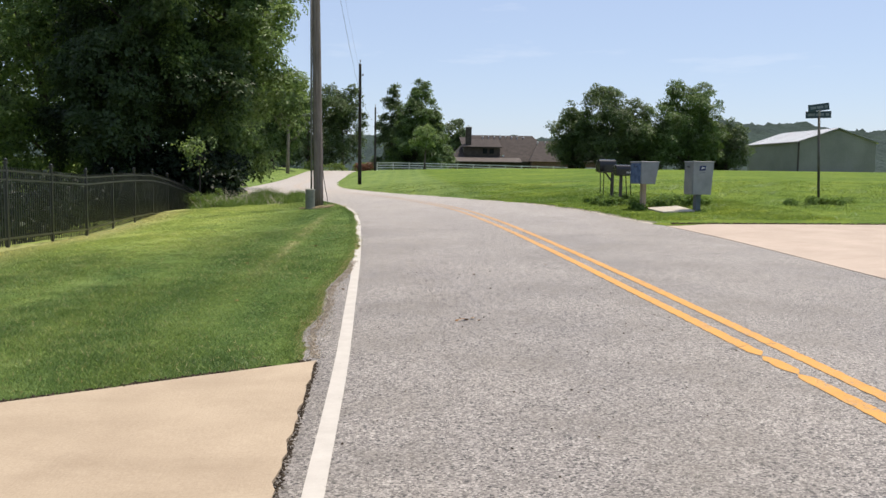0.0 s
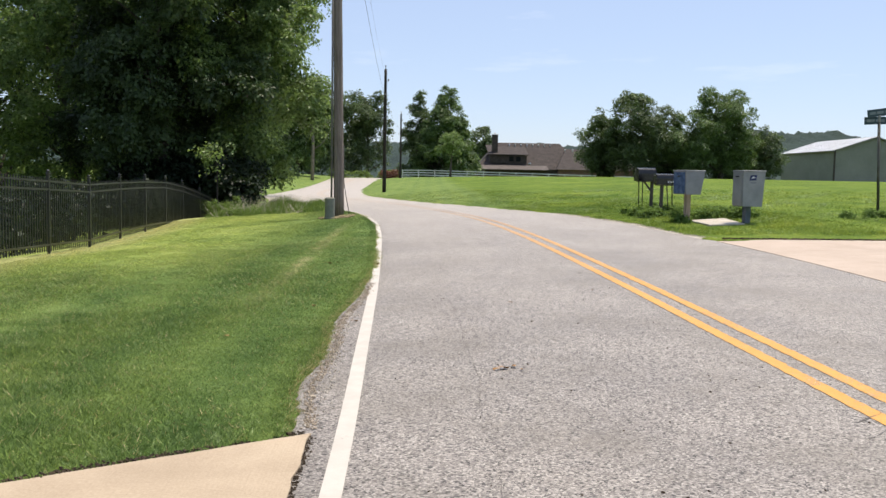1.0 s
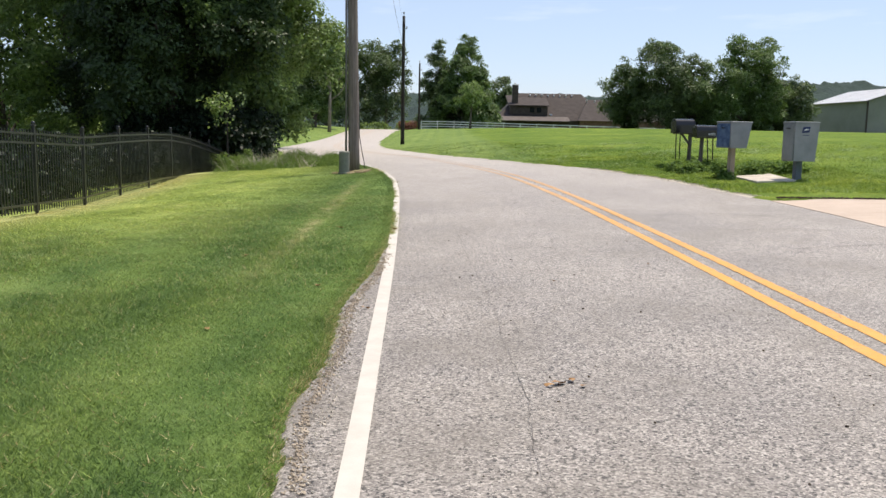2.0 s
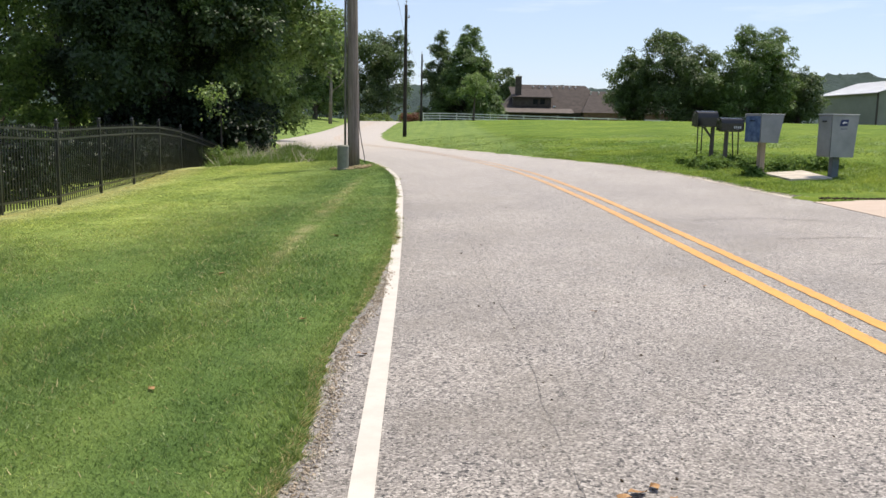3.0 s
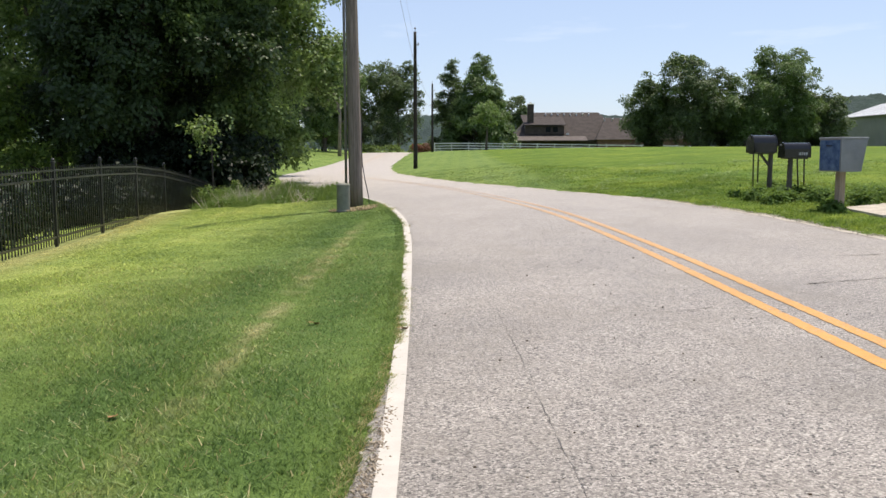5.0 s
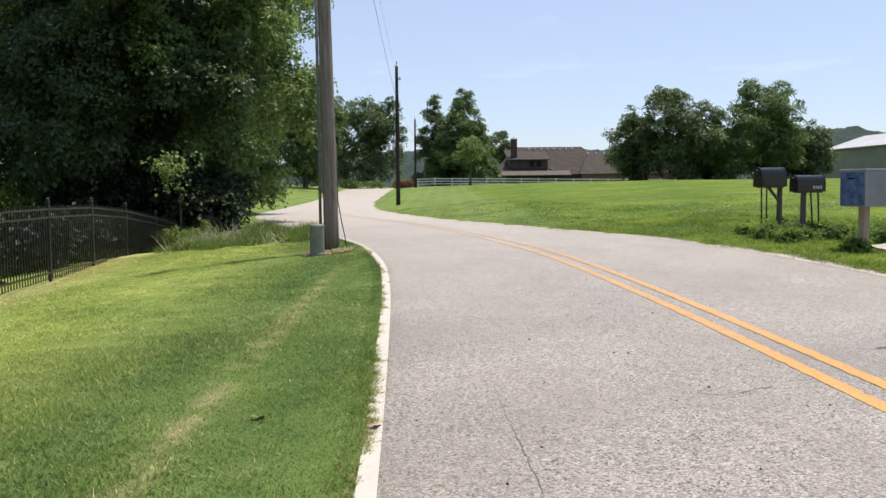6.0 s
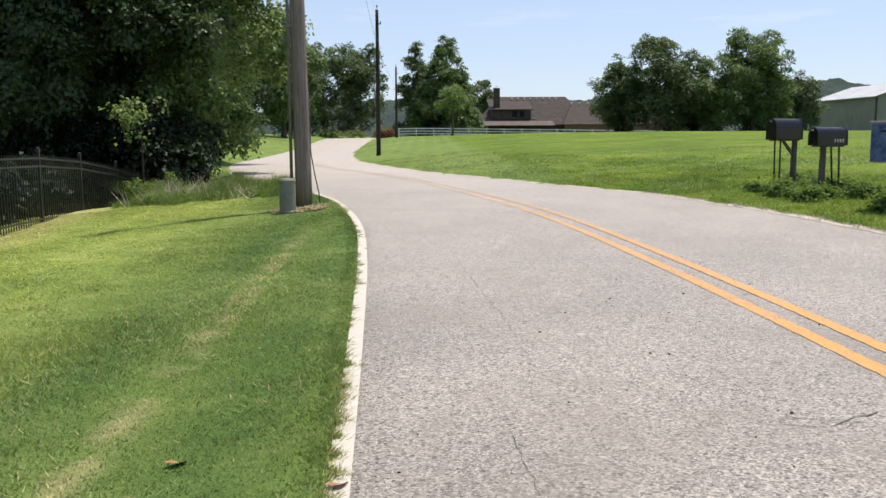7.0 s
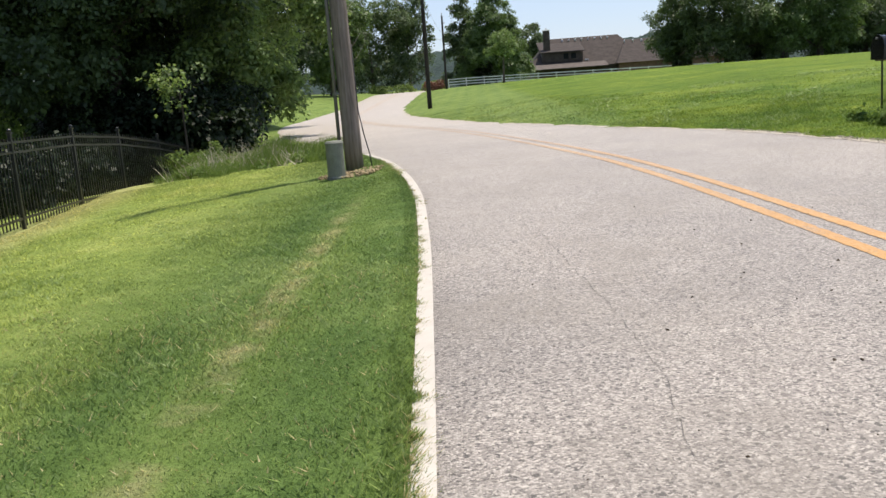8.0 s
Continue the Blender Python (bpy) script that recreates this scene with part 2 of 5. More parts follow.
def worn_concrete(name, lo, hi, dirt, stretch):
    """Broom-finished slab: fine lines, pale wear and brown tyre and water stains."""
    m, nt, b = mat(name, 0.9)
    v = coords(nt)
    big, fine = noise_tex(nt, v, 1.1, 5), noise_tex(nt, v, 70, 3)
    streak = noise_tex(nt, coords(nt, stretch), 2.0, 4, 0.65)
    c = ramp(nt, calc(nt, "ADD", calc(nt, "MULTIPLY", big, 0.6), calc(nt, "MULTIPLY", fine, 0.4)), [(0.36, lo), (0.64, hi)])
    c = mix(nt, calc(nt, "MULTIPLY", ramp(nt, streak, [(0.5, (0, 0, 0)), (0.72, (1, 1, 1))]), 0.16), c, dirt)
    speck = ramp(nt, noise_tex(nt, v, 24, 3, 0.7), [(0.66, (0, 0, 0)), (0.74, (1, 1, 1))])
    nt.links.new(mix(nt, calc(nt, "MULTIPLY", speck, 0.35), c, dirt), b.inputs["Base Color"])
    bump(nt, b, calc(nt, "ADD", fine, noise_tex(nt, coords(nt, (90, 3, 1)), 1.0, 2)), 0.4, 0.004)
    return m


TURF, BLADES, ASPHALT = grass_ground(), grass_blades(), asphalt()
WHITE_PAINT = road_paint("white_road_paint", (0.52, 0.485, 0.43), 0.35)
YELLOW_PAINT = road_paint("yellow_road_paint", (0.6, 0.31, 0.075), 0.43, (11.0, 30.0))
CONCRETE = worn_concrete("concrete", (0.34, 0.265, 0.185), (0.46, 0.37, 0.265), (0.2, 0.15, 0.1), (0.5, 1.6, 1))
PINK_CONCRETE = worn_concrete("pink_concrete", (0.39, 0.315, 0.25), (0.5, 0.41, 0.335), (0.24, 0.17, 0.12), (0.3, 1.5, 1))
BARK = tinted("bark", (0.05, 0.04, 0.032), (0.13, 0.11, 0.09), 4, 0.95, grain=25, bumpy=0.8, dist=0.03, stretch=(1, 1, 0.2))
# one woodland foliage in sunlit, half-shaded and shaded copies; the light is in the colour
SUNLIT_LEAF = leafy("leaves_painted_sunlit", (0.026, 0.056, 0.022), (0.235, 0.335, 0.11), (0.36, 0.5, 0.12), 0.44)
HALF_SHADED_LEAF = leafy("leaves_painted_half_shaded", (0.022, 0.045, 0.018), (0.08, 0.125, 0.048), (0.2, 0.31, 0.08), 0.34, sheen=0.35)
SHADED_LEAF = leafy("leaves_painted_shaded", (0.014, 0.027, 0.013), (0.048, 0.076, 0.034), (0.1, 0.17, 0.04), 0.26, sheen=0.25)
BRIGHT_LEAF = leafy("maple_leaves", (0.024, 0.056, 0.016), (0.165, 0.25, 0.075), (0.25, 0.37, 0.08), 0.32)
# near-black leaf colours hold the deep shade under the wood
DEEP_SHADED_LEAF = leafy("understorey_leaves_painted_shaded", (0.006, 0.013, 0.006), (0.022, 0.038, 0.018), (0.06, 0.1, 0.03), 0.18, sheen=0.2)
OAK_LEAF = leafy("oak_leaves", (0.02, 0.042, 0.015), (0.14, 0.2, 0.07), (0.19, 0.28, 0.07), 0.3)
MOUND_LEAF = leafy("rank_weed_leaves", (0.045, 0.095, 0.02), (0.17, 0.26, 0.06), (0.25, 0.36, 0.06), 0.38, 0.65, 0.15)
WEED_LEAF = leafy("weed_leaves", (0.075, 0.13, 0.03), (0.2, 0.27, 0.08), (0.25, 0.36, 0.06), 0.4, 0.6, 0.2)
FENCE_BLACK = tinted("black_powder_coat", (0.01, 0.01, 0.011), (0.025, 0.025, 0.027), 2, 0.3, 0.0, 40, 0.1)
FENCE_BLACK.node_tree.nodes["Principled BSDF"].inputs["Specular IOR Level"].default_value = 0.6
POLE_WOOD = tinted("weathered_pole_wood", (0.1, 0.083, 0.068), (0.25, 0.215, 0.185), 3, 0.9, grain=14, bumpy=0.7, dist=0.01, stretch=(6, 6, 0.35))
GREY_BARK = tinted("bleached_bark", (0.12, 0.105, 0.09), (0.26, 0.235, 0.2), 4, 0.95, grain=20, bumpy=0.5)
DARK_POLE = tinted("creosoted_pole_wood", (0.015, 0.012, 0.01), (0.05, 0.042, 0.036), 3, 0.85, grain=14, bumpy=0.6, stretch=(6, 6, 0.35))


# ---- building helpers ----
class Shape:
    """Collects vertices and faces of one mesh."""

    def __init__(self):
        self.v, self.f = [], []

    def box(self, centre, size, m=None, bevel=0.0):
        bm = bmesh.new()
        bmesh.ops.create_cube(bm, size=1.0)
        bmesh.ops.scale(bm, vec=size, verts=bm.verts)
        if bevel:
            bmesh.ops.bevel(bm, geom=bm.edges, offset=bevel, segments=1, affect="EDGES")
        return self.take(bm, Matrix.Translation(centre) @ (m or Matrix()))

    def take(self, bm, m=Matrix()):
        n = len(self.v)
        bm.verts.index_update()
        self.v += [tuple(m @ x.co) for x in bm.verts]
        self.f += [tuple(n + x.index for x in f.verts) for f in bm.faces]
        bm.free()
        return self

    def tube(self, pts, radii, sides=8, capped=True):
        n = len(self.v)
        pts = [Vector(p) for p in pts]
        if isinstance(radii, (int, float)):
            radii = [radii] * len(pts)
        side = None
        for i, p in enumerate(pts):
            d = (pts[min(i + 1, len(pts) - 1)] - pts[max(i - 1, 0)]).normalized()
            if side is None:
                side = d.orthogonal().normalized()
            side = (side - d * side.dot(d)).normalized()
            up = d.cross(side)
            for k in range(sides):
                a = 2 * math.pi * k / sides
                self.v.append(tuple(p + (side * math.cos(a) + up * math.sin(a)) * radii[i]))
        for i in range(len(pts) - 1):
            for k in range(sides):
                a, b = n + i * sides + k, n + i * sides + (k + 1) % sides
                self.f.append((a, b, b + sides, a + sides))
        if capped:
            self.f.append(tuple(n + k for k in reversed(range(sides))))
            self.f.append(tuple(n + (len(pts) - 1) * sides + k for k in range(sides)))
        return self

    def prism(self, outline, lo, hi, m=Matrix()):
        """An outline in x, z drawn out along y from lo to hi."""
        n, k = len(self.v), len(outline)
        self.v += [tuple(m @ Vector((x, y, z))) for y in (lo, hi) for x, z in outline]
        self.f.append(tuple(n + i for i in range(k)))
        self.f.append(tuple(n + k + i for i in reversed(range(k))))
        self.f += [(n + (i + 1) % k, n + i, n + k + i, n + k + (i + 1) % k) for i in range(k)]
        return self

    def mesh(self, name, material, smooth=False):
        me = bpy.data.meshes.new(name)
        me.from_pydata(self.v, [], self.f)
        bm = bmesh.new()
        bm.from_mesh(me)
        bmesh.ops.recalc_face_normals(bm, faces=bm.faces)
        bm.to_mesh(me)
        bm.free()
        me.materials.append(material)
        if smooth:
            me.shade_smooth()
        return me


def quads(name, verts, per, material, smooth=False):
    """A big mesh of separate faces with per corners each, from an array."""
    me = bpy.data.meshes.new(name)
    n = len(verts)
    me.vertices.add(n)
    me.vertices.foreach_set("co", np.asarray(verts, np.float32).ravel())
    me.loops.add(n)
    me.loops.foreach_set("vertex_index", np.arange(n, dtype=np.int32))
    me.polygons.add(n // per)
    me.polygons.foreach_set("loop_start", np.arange(0, n, per, dtype=np.int32))
    me.polygons.foreach_set("loop_total", np.full(n // per, per, np.int32))
    me.update(calc_edges=True)
    me.materials.append(material)
    return me


def part(name, shape, material, parent, label="", smooth=False):
    me = shape if isinstance(shape, bpy.types.Mesh) else shape.mesh(name, material, smooth)
    ob = new(name, me)
    ob.parent = parent
    return tagged(ob, label)


def thing(name, label, category, m=Matrix(), group="", kind=""):
    ob = new(name)
    ob.empty_display_size = 0.2
    ob.matrix_world = m
    return tagged(ob, label, category, group, kind)


# ---- the lie of the land ----
def curve(pts):
    """A smooth run through (y, value) pairs."""
    ys = np.array([p[0] for p in pts], float)
    vs = np.array([p[1] for p in pts], float)
    t = np.gradient(vs, ys)

    def at(y):
        y = np.clip(np.asarray(y, float), ys[0], ys[-1])
        i = np.clip(np.searchsorted(ys, y) - 1, 0, len(ys) - 2)
        h = ys[i + 1] - ys[i]
        u = (y - ys[i]) / h
        return ((1 + 2 * u) * (1 - u) ** 2 * vs[i] + u * (1 - u) ** 2 * h * t[i] + u * u * (3 - 2 * u) * vs[i + 1] + u * u * (u - 1) * h * t[i + 1])
    return at


CROWN = curve([(-60, -1.2), (0, 0), (15, 0.3), (25, 0.48), (32, 0.52), (45, 0.44), (60, 0.3), (72, 0.22), (90, 0.35), (110, 0.9), (130, 1.5), (145, 1.55), (200, -1.0)])
LEFT = curve([(-60, -0.5), (0, -0.56), (6.5, -0.57), (7.4, -0.66), (8.7, -0.6), (9.7, -0.665), (10.3, -0.63), (11.2, -0.54), (12.6, -0.49), (14, -0.44), (17, -0.54), (20, -0.67), (23, -0.87), (25.2, -1.18), (27.6, -1.66), (31, -2.6), (40, -5.6), (50, -8.2), (60, -10.0), (75, -11.2), (105, -11.6), (130, -11.8), (200, -12)])
RIGHT = curve([(-60, 6.4), (10, 6.45), (18, 6.35), (20.7, 6.05), (23.5, 5.75), (26, 5.35), (29, 4.6), (32, 3.3), (35, 2.3), (40, 0.75), (48, -0.9), (54, -1.9), (62, -3.1), (73, -4.1), (83, -4.9), (104, -5.2), (130, -5.0), (200, -5)])
MIDDLE = curve([(-60, 2.9), (6, 3.06), (9, 2.99), (13.2, 2.845), (19.4, 2.505), (24.8, 1.93), (28.5, 1.24), (32.3, 0.42), (38, -0.95), (45, -2.9), (54, -4.9), (64, -6.6), (75, -7.8), (90, -8.4), (130, -8.4), (200, -8.4)])
FIELD = curve([(-60, 0.1), (0, 0.25), (16, 0.36), (18.5, 0.42), (20.5, 0.58), (24, 0.95), (28, 1.22), (40, 1.5), (60, 1.75), (90, 2.1), (130, 1.8), (170, 1.2), (260, -2), (600, -14)])
FALL = curve([(-60, 0.3), (8, 0.4), (16, 0.57), (18.6, 1.0), (24, 1.4), (32, 1.6), (600, 1.6)])


def road_z(x, y):
    return CROWN(y) - 0.015 * np.maximum(0, MIDDLE(y) - x) - 0.004 * np.maximum(0, x - MIDDLE(y))


def ground_z(x, y):
    x, y = np.asarray(x, float), np.asarray(y, float)
    l, r = LEFT(y), RIGHT(y)
    dl, dr = np.maximum(0, l - x), np.maximum(0, x - r)
    edge_l, edge_r = road_z(l, y), road_z(r, y)
    bank = np.clip((y - 42) / 18, 0, 1) ** 2
    near = 0.03 * (1 - np.exp(-dl / 0.05)) - (0.05 + 0.075 * FALL(y)) * (1 - np.exp(-dl / 0.7)) - FALL(y) * np.where(dl < 7, 0.0075 * dl * dl, 0.3675 + 0.09 * np.minimum(dl - 7, 14))
    far = (2.6 - edge_l) * (1 - np.exp(-0.11 * dl))
    left = edge_l + near * (1 - bank) + far * bank
    steep = 0.1 + 0.2 * np.clip((y - 80) / 50, 0, 1)
    field = FIELD(y) - 0.016 * np.clip(x, 0, 60) * np.clip((y - 95) / 30, 0, 1)
    right = edge_r + 0.03 * (1 - np.exp(-dr / 0.06)) + (field - edge_r) * (1 - np.exp(-steep * dr))
    inside = road_z(x, y) - 0.05
    sl, sr = np.clip(dl / 0.12, 0, 1), np.clip(dr / 0.12, 0, 1)
    z = np.where(x < l, inside * (1 - sl) + left * sl, np.where(x > r, inside * (1 - sr) + right * sr, inside))
    # the ground drops away at the far end of the iron fence
    dip = np.clip((y - 31) / 4, 0, 1) * np.clip((-6.5 - x) / 1.1, 0, 1) * np.clip((46 - y) / 6, 0, 1)
    return z - 0.45 * dip


def gz(x, y):
    return float(ground_z(x, y))


def sheet(name, xs, ys, zf, material):
    X, Y = np.meshgrid(xs, ys)
    co = np.stack([X, Y, zf(X, Y)], -1).reshape(-1, 3)
    nx, ny = len(xs), len(ys)
    i = (np.arange(ny - 1)[:, None] * nx + np.arange(nx - 1)[None, :]).ravel()
    f = np.stack([i, i + 1, i + 1 + nx, i + nx], 1)
    me = bpy.data.meshes.new(name)
    me.vertices.add(len(co))
    me.vertices.foreach_set("co", co.astype(np.float32).ravel())
    me.loops.add(f.size)
    me.loops.foreach_set("vertex_index", f.astype(np.int32).ravel())
    me.polygons.add(len(f))
    me.polygons.foreach_set("loop_start", np.arange(0, f.size, 4, dtype=np.int32))
    me.polygons.foreach_set("loop_total", np.full(len(f), 4, np.int32))
    me.update(calc_edges=True)
    me.shade_smooth()
    me.materials.append(material)
    return new(name, me)


def roughened(x, y):
    """Ground with small hollows and an uneven turf edge."""
    wob = np.sin(x * 3.1 + y * 1.7) * np.sin(y * 2.3 - x) + np.sin(y * 5.3 + 1.3 * np.sin(x * 4)) * 0.6 + np.sin(y * 11.7 + x * 2) * 0.4
    l, r = LEFT(y), RIGHT(y)
    on = (x > l) & (x < r)
    d = x - r
    paved = ((y < 6.36 + 0.54 * (x + 0.53)) & (x < l + 0.2) & (x > -8.4)) | ((d > -0.1) & (d < 33) & (y < 18.85 - 0.01 * d) & (y > 9.2 - 0.5 * np.minimum(d, 5)))
    return np.where(paved, -0.12, 0) + ground_z(x + np.where(np.abs(x - l) < 0.6, 0.05 * wob + 0.035 * np.sin(y * 19.0 + x * 3) * np.sin(y * 7.1) + 0.02 * np.sin(y * 31.0), np.where(np.abs(x - r) < 0.8, 0.1 * wob, 0)), y) + np.where(on, 0, 0.012 * wob)


xs = np.concatenate([-np.geomspace(1600, 16, 26), np.arange(-14, -3, 0.5), np.arange(-3, 0.2, 0.06), np.arange(0.3, 3.5, 0.4), np.arange(3.6, 8, 0.12), np.arange(8.2, 16, 0.5), np.geomspace(17, 1600, 34)])
ys = np.concatenate([[-300, -120, -60, -30, -15, -6], np.arange(0, 4, 0.2), np.arange(4, 22, 0.08), np.arange(22, 34, 0.16), np.arange(34.5, 140, 1.0), np.geomspace(142, 2600, 40)])
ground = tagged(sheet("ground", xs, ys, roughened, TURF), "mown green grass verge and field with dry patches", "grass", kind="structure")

# the carriageway lies in the turf, edges running under it
rows_y = np.concatenate([np.arange(-30, 0, 2.0), np.arange(0, 40, 0.25), np.arange(40, 170, 1.0)])


def strip(name, edges, lift, material, rows, cols=2, droop=0.0):
    """A band along the road between two curves of y."""
    s = Shape()
    for y in rows:
        a, b = edges(float(y))
        for k in range(cols):
            x = a + (b - a) * k / (cols - 1)
            s.v.append((x, float(y), float(road_z(x, y)) + lift - (droop if k in (0, cols - 1) else 0.0)))
    for j in range(len(rows) - 1):
        for k in range(cols - 1):
            i = j * cols + k
            s.f.append((i, i + 1, i + 1 + cols, i + cols))
    return s.mesh(name, material, True)


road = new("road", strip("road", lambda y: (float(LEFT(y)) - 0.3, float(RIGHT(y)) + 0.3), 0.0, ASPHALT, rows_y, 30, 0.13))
tagged(road, "worn pale grey chip-seal road with cracks and painted lines", "road", kind="structure")
line_rows = np.concatenate([np.arange(-8, 30, 0.2)])
WHITE = curve([(-60, -0.27), (3.8, -0.33), (6.2, -0.335), (8.6, -0.375), (13, -0.46), (17, -0.58), (20.4, -0.72), (23.2, -0.92), (25.3, -1.2), (27.7, -1.65), (30, -2.3)])
part("edge_line", strip("edge_line", lambda y: (float(WHITE(y)) - 0.052, float(WHITE(y)) + 0.052), 0.004, WHITE_PAINT, line_rows), None, road, "white painted edge line")
RIGHT_ROWS = np.concatenate([np.arange(19.4, 36, 0.15), np.arange(36, 84, 0.6)])
GRIT = tinted("pale_gravel", (0.36, 0.32, 0.26), (0.58, 0.53, 0.45), 3.0, 0.95, grain=50, bumpy=0.9, dist=0.02)


def shoulder(y):
    wob = 0.5 + 0.5 * math.sin(y * 2.3 + 1.4 * math.sin(y * 0.7)) * math.sin(y * 5.9)
    return float(RIGHT(y)) - 0.1 - 0.06 * wob, float(RIGHT(y)) + 0.14


SAND = tinted("sandy_dirt", (0.26, 0.21, 0.15), (0.46, 0.39, 0.3), 6.0, 0.95, grain=60, bumpy=0.9, dist=0.015)

part("gravel_edge", strip("gravel_edge", shoulder, 0.006, GRIT, RIGHT_ROWS), None, road, "pale gravel shoulder along the asphalt edge")
yel_rows = np.concatenate([np.arange(-8, 24, 0.07), np.arange(24, 40, 0.3), np.arange(40, 128, 1.0)])


def ragged(off, seed):
    """A hand-wide painted band whose edges have crumbled a little."""
    def edges(y):
        w = [0.062 + 0.005 * math.sin(y * 9.1 + seed + k) * math.sin(y * 23.7 + 2 * k) + 0.004 * math.sin(y * 61 + seed * 3 + 2 * k) for k in (0, 1)]
        mid = float(MIDDLE(y)) + off - (0.04 * min(1.0, max(0.0, (y - 5.5) / 4)) if off < 0 else 0.0)
        if off < 0 and 5.2 < y < 6.7:
            # a crack has lifted part of the paint
            gone = max(0.0, 1 - abs(y - 6.35) / 0.12) + max(0.0, 1 - abs(y - 5.8) / 0.1)
            w = [w[0] * (1 - 0.9 * gone), w[1] * (1 - 1.2 * gone)]
        return mid - w[0], mid + w[1]
    return edges


for off in (-0.155, 0.105):
    part("centre_line", strip("centre_line", ragged(off, off * 40), 0.004, YELLOW_PAINT, yel_rows), None, road, "yellow painted centre line")


# ---- trees ----
def leaf_blades(p, a, up, size, rng):
    """Folded four-cornered leaves: p the stalks, a the directions, up the upper sides."""
    m = len(p)
    a = a / (np.linalg.norm(a, axis=1, keepdims=True) + 1e-9)
    b = np.cross(a, up)
    b /= np.linalg.norm(b, axis=1, keepdims=True) + 1e-9
    c = np.cross(b, a)
    L = size * (0.6 + 0.8 * rng.random(m))[:, None]
    return np.stack([p, p + a * L * 0.5 + b * L * 0.36 + c * L * 0.08, p + a * L - c * L * 0.1, p + a * L * 0.5 - b * L * 0.36 + c * L * 0.08], 1).reshape(-1, 3)


def leaf_sprays(rng, centres, radii, n, size, material, name="crown", per=24, reach=2.7, squash=0.9):
    """A crown: drooping fans of leaves, each a branch end, laid like shingles over many clumps."""
    centres, radii = np.asarray(centres, float), np.asarray(radii, float)
    k = max(1, n // per)
    w = radii ** 1.8
    pick = rng.choice(len(radii), k, p=w / w.sum())
    d = rng.normal(size=(k, 3))
    d[:, 2] += 0.4
    d /= np.linalg.norm(d, axis=1, keepdims=True)
    r = radii[pick] * (1.02 - 0.4 * rng.random(k) ** 2)
    c = centres[pick] + d * r[:, None] * np.array([1, 1, squash])
    nrm = d * 0.6 + np.array([0, 0, 0.75]) + rng.normal(size=(k, 3)) * 0.28
    nrm /= np.linalg.norm(nrm, axis=1, keepdims=True)
    u = np.cross(nrm, rng.normal(size=(k, 3)))
    u /= np.linalg.norm(u, axis=1, keepdims=True)
    v = np.cross(nrm, u)
    fan = size * reach * (0.55 + 0.75 * rng.random(k))
    c, nrm, u, v, fan = (np.repeat(q, per, 0) for q in (c, nrm, u, v, fan))
    m = len(c)
    ang, rho = rng.random(m) * 6.283, rng.random(m) ** 0.6
    out = u * np.cos(ang)[:, None] + v * np.sin(ang)[:, None]
    p = c + out * (rho * fan)[:, None] + nrm * (fan * 0.13 * rng.normal(size=m))[:, None]
    p[:, 2] -= 0.38 * rho ** 2 * fan
    a = out * 0.9 + rng.normal(size=(m, 3)) * 0.4
    a[:, 2] -= 0.35
    return quads(name, leaf_blades(p, a, nrm + rng.normal(size=(m, 3)) * 0.3, size, rng), 4, material)


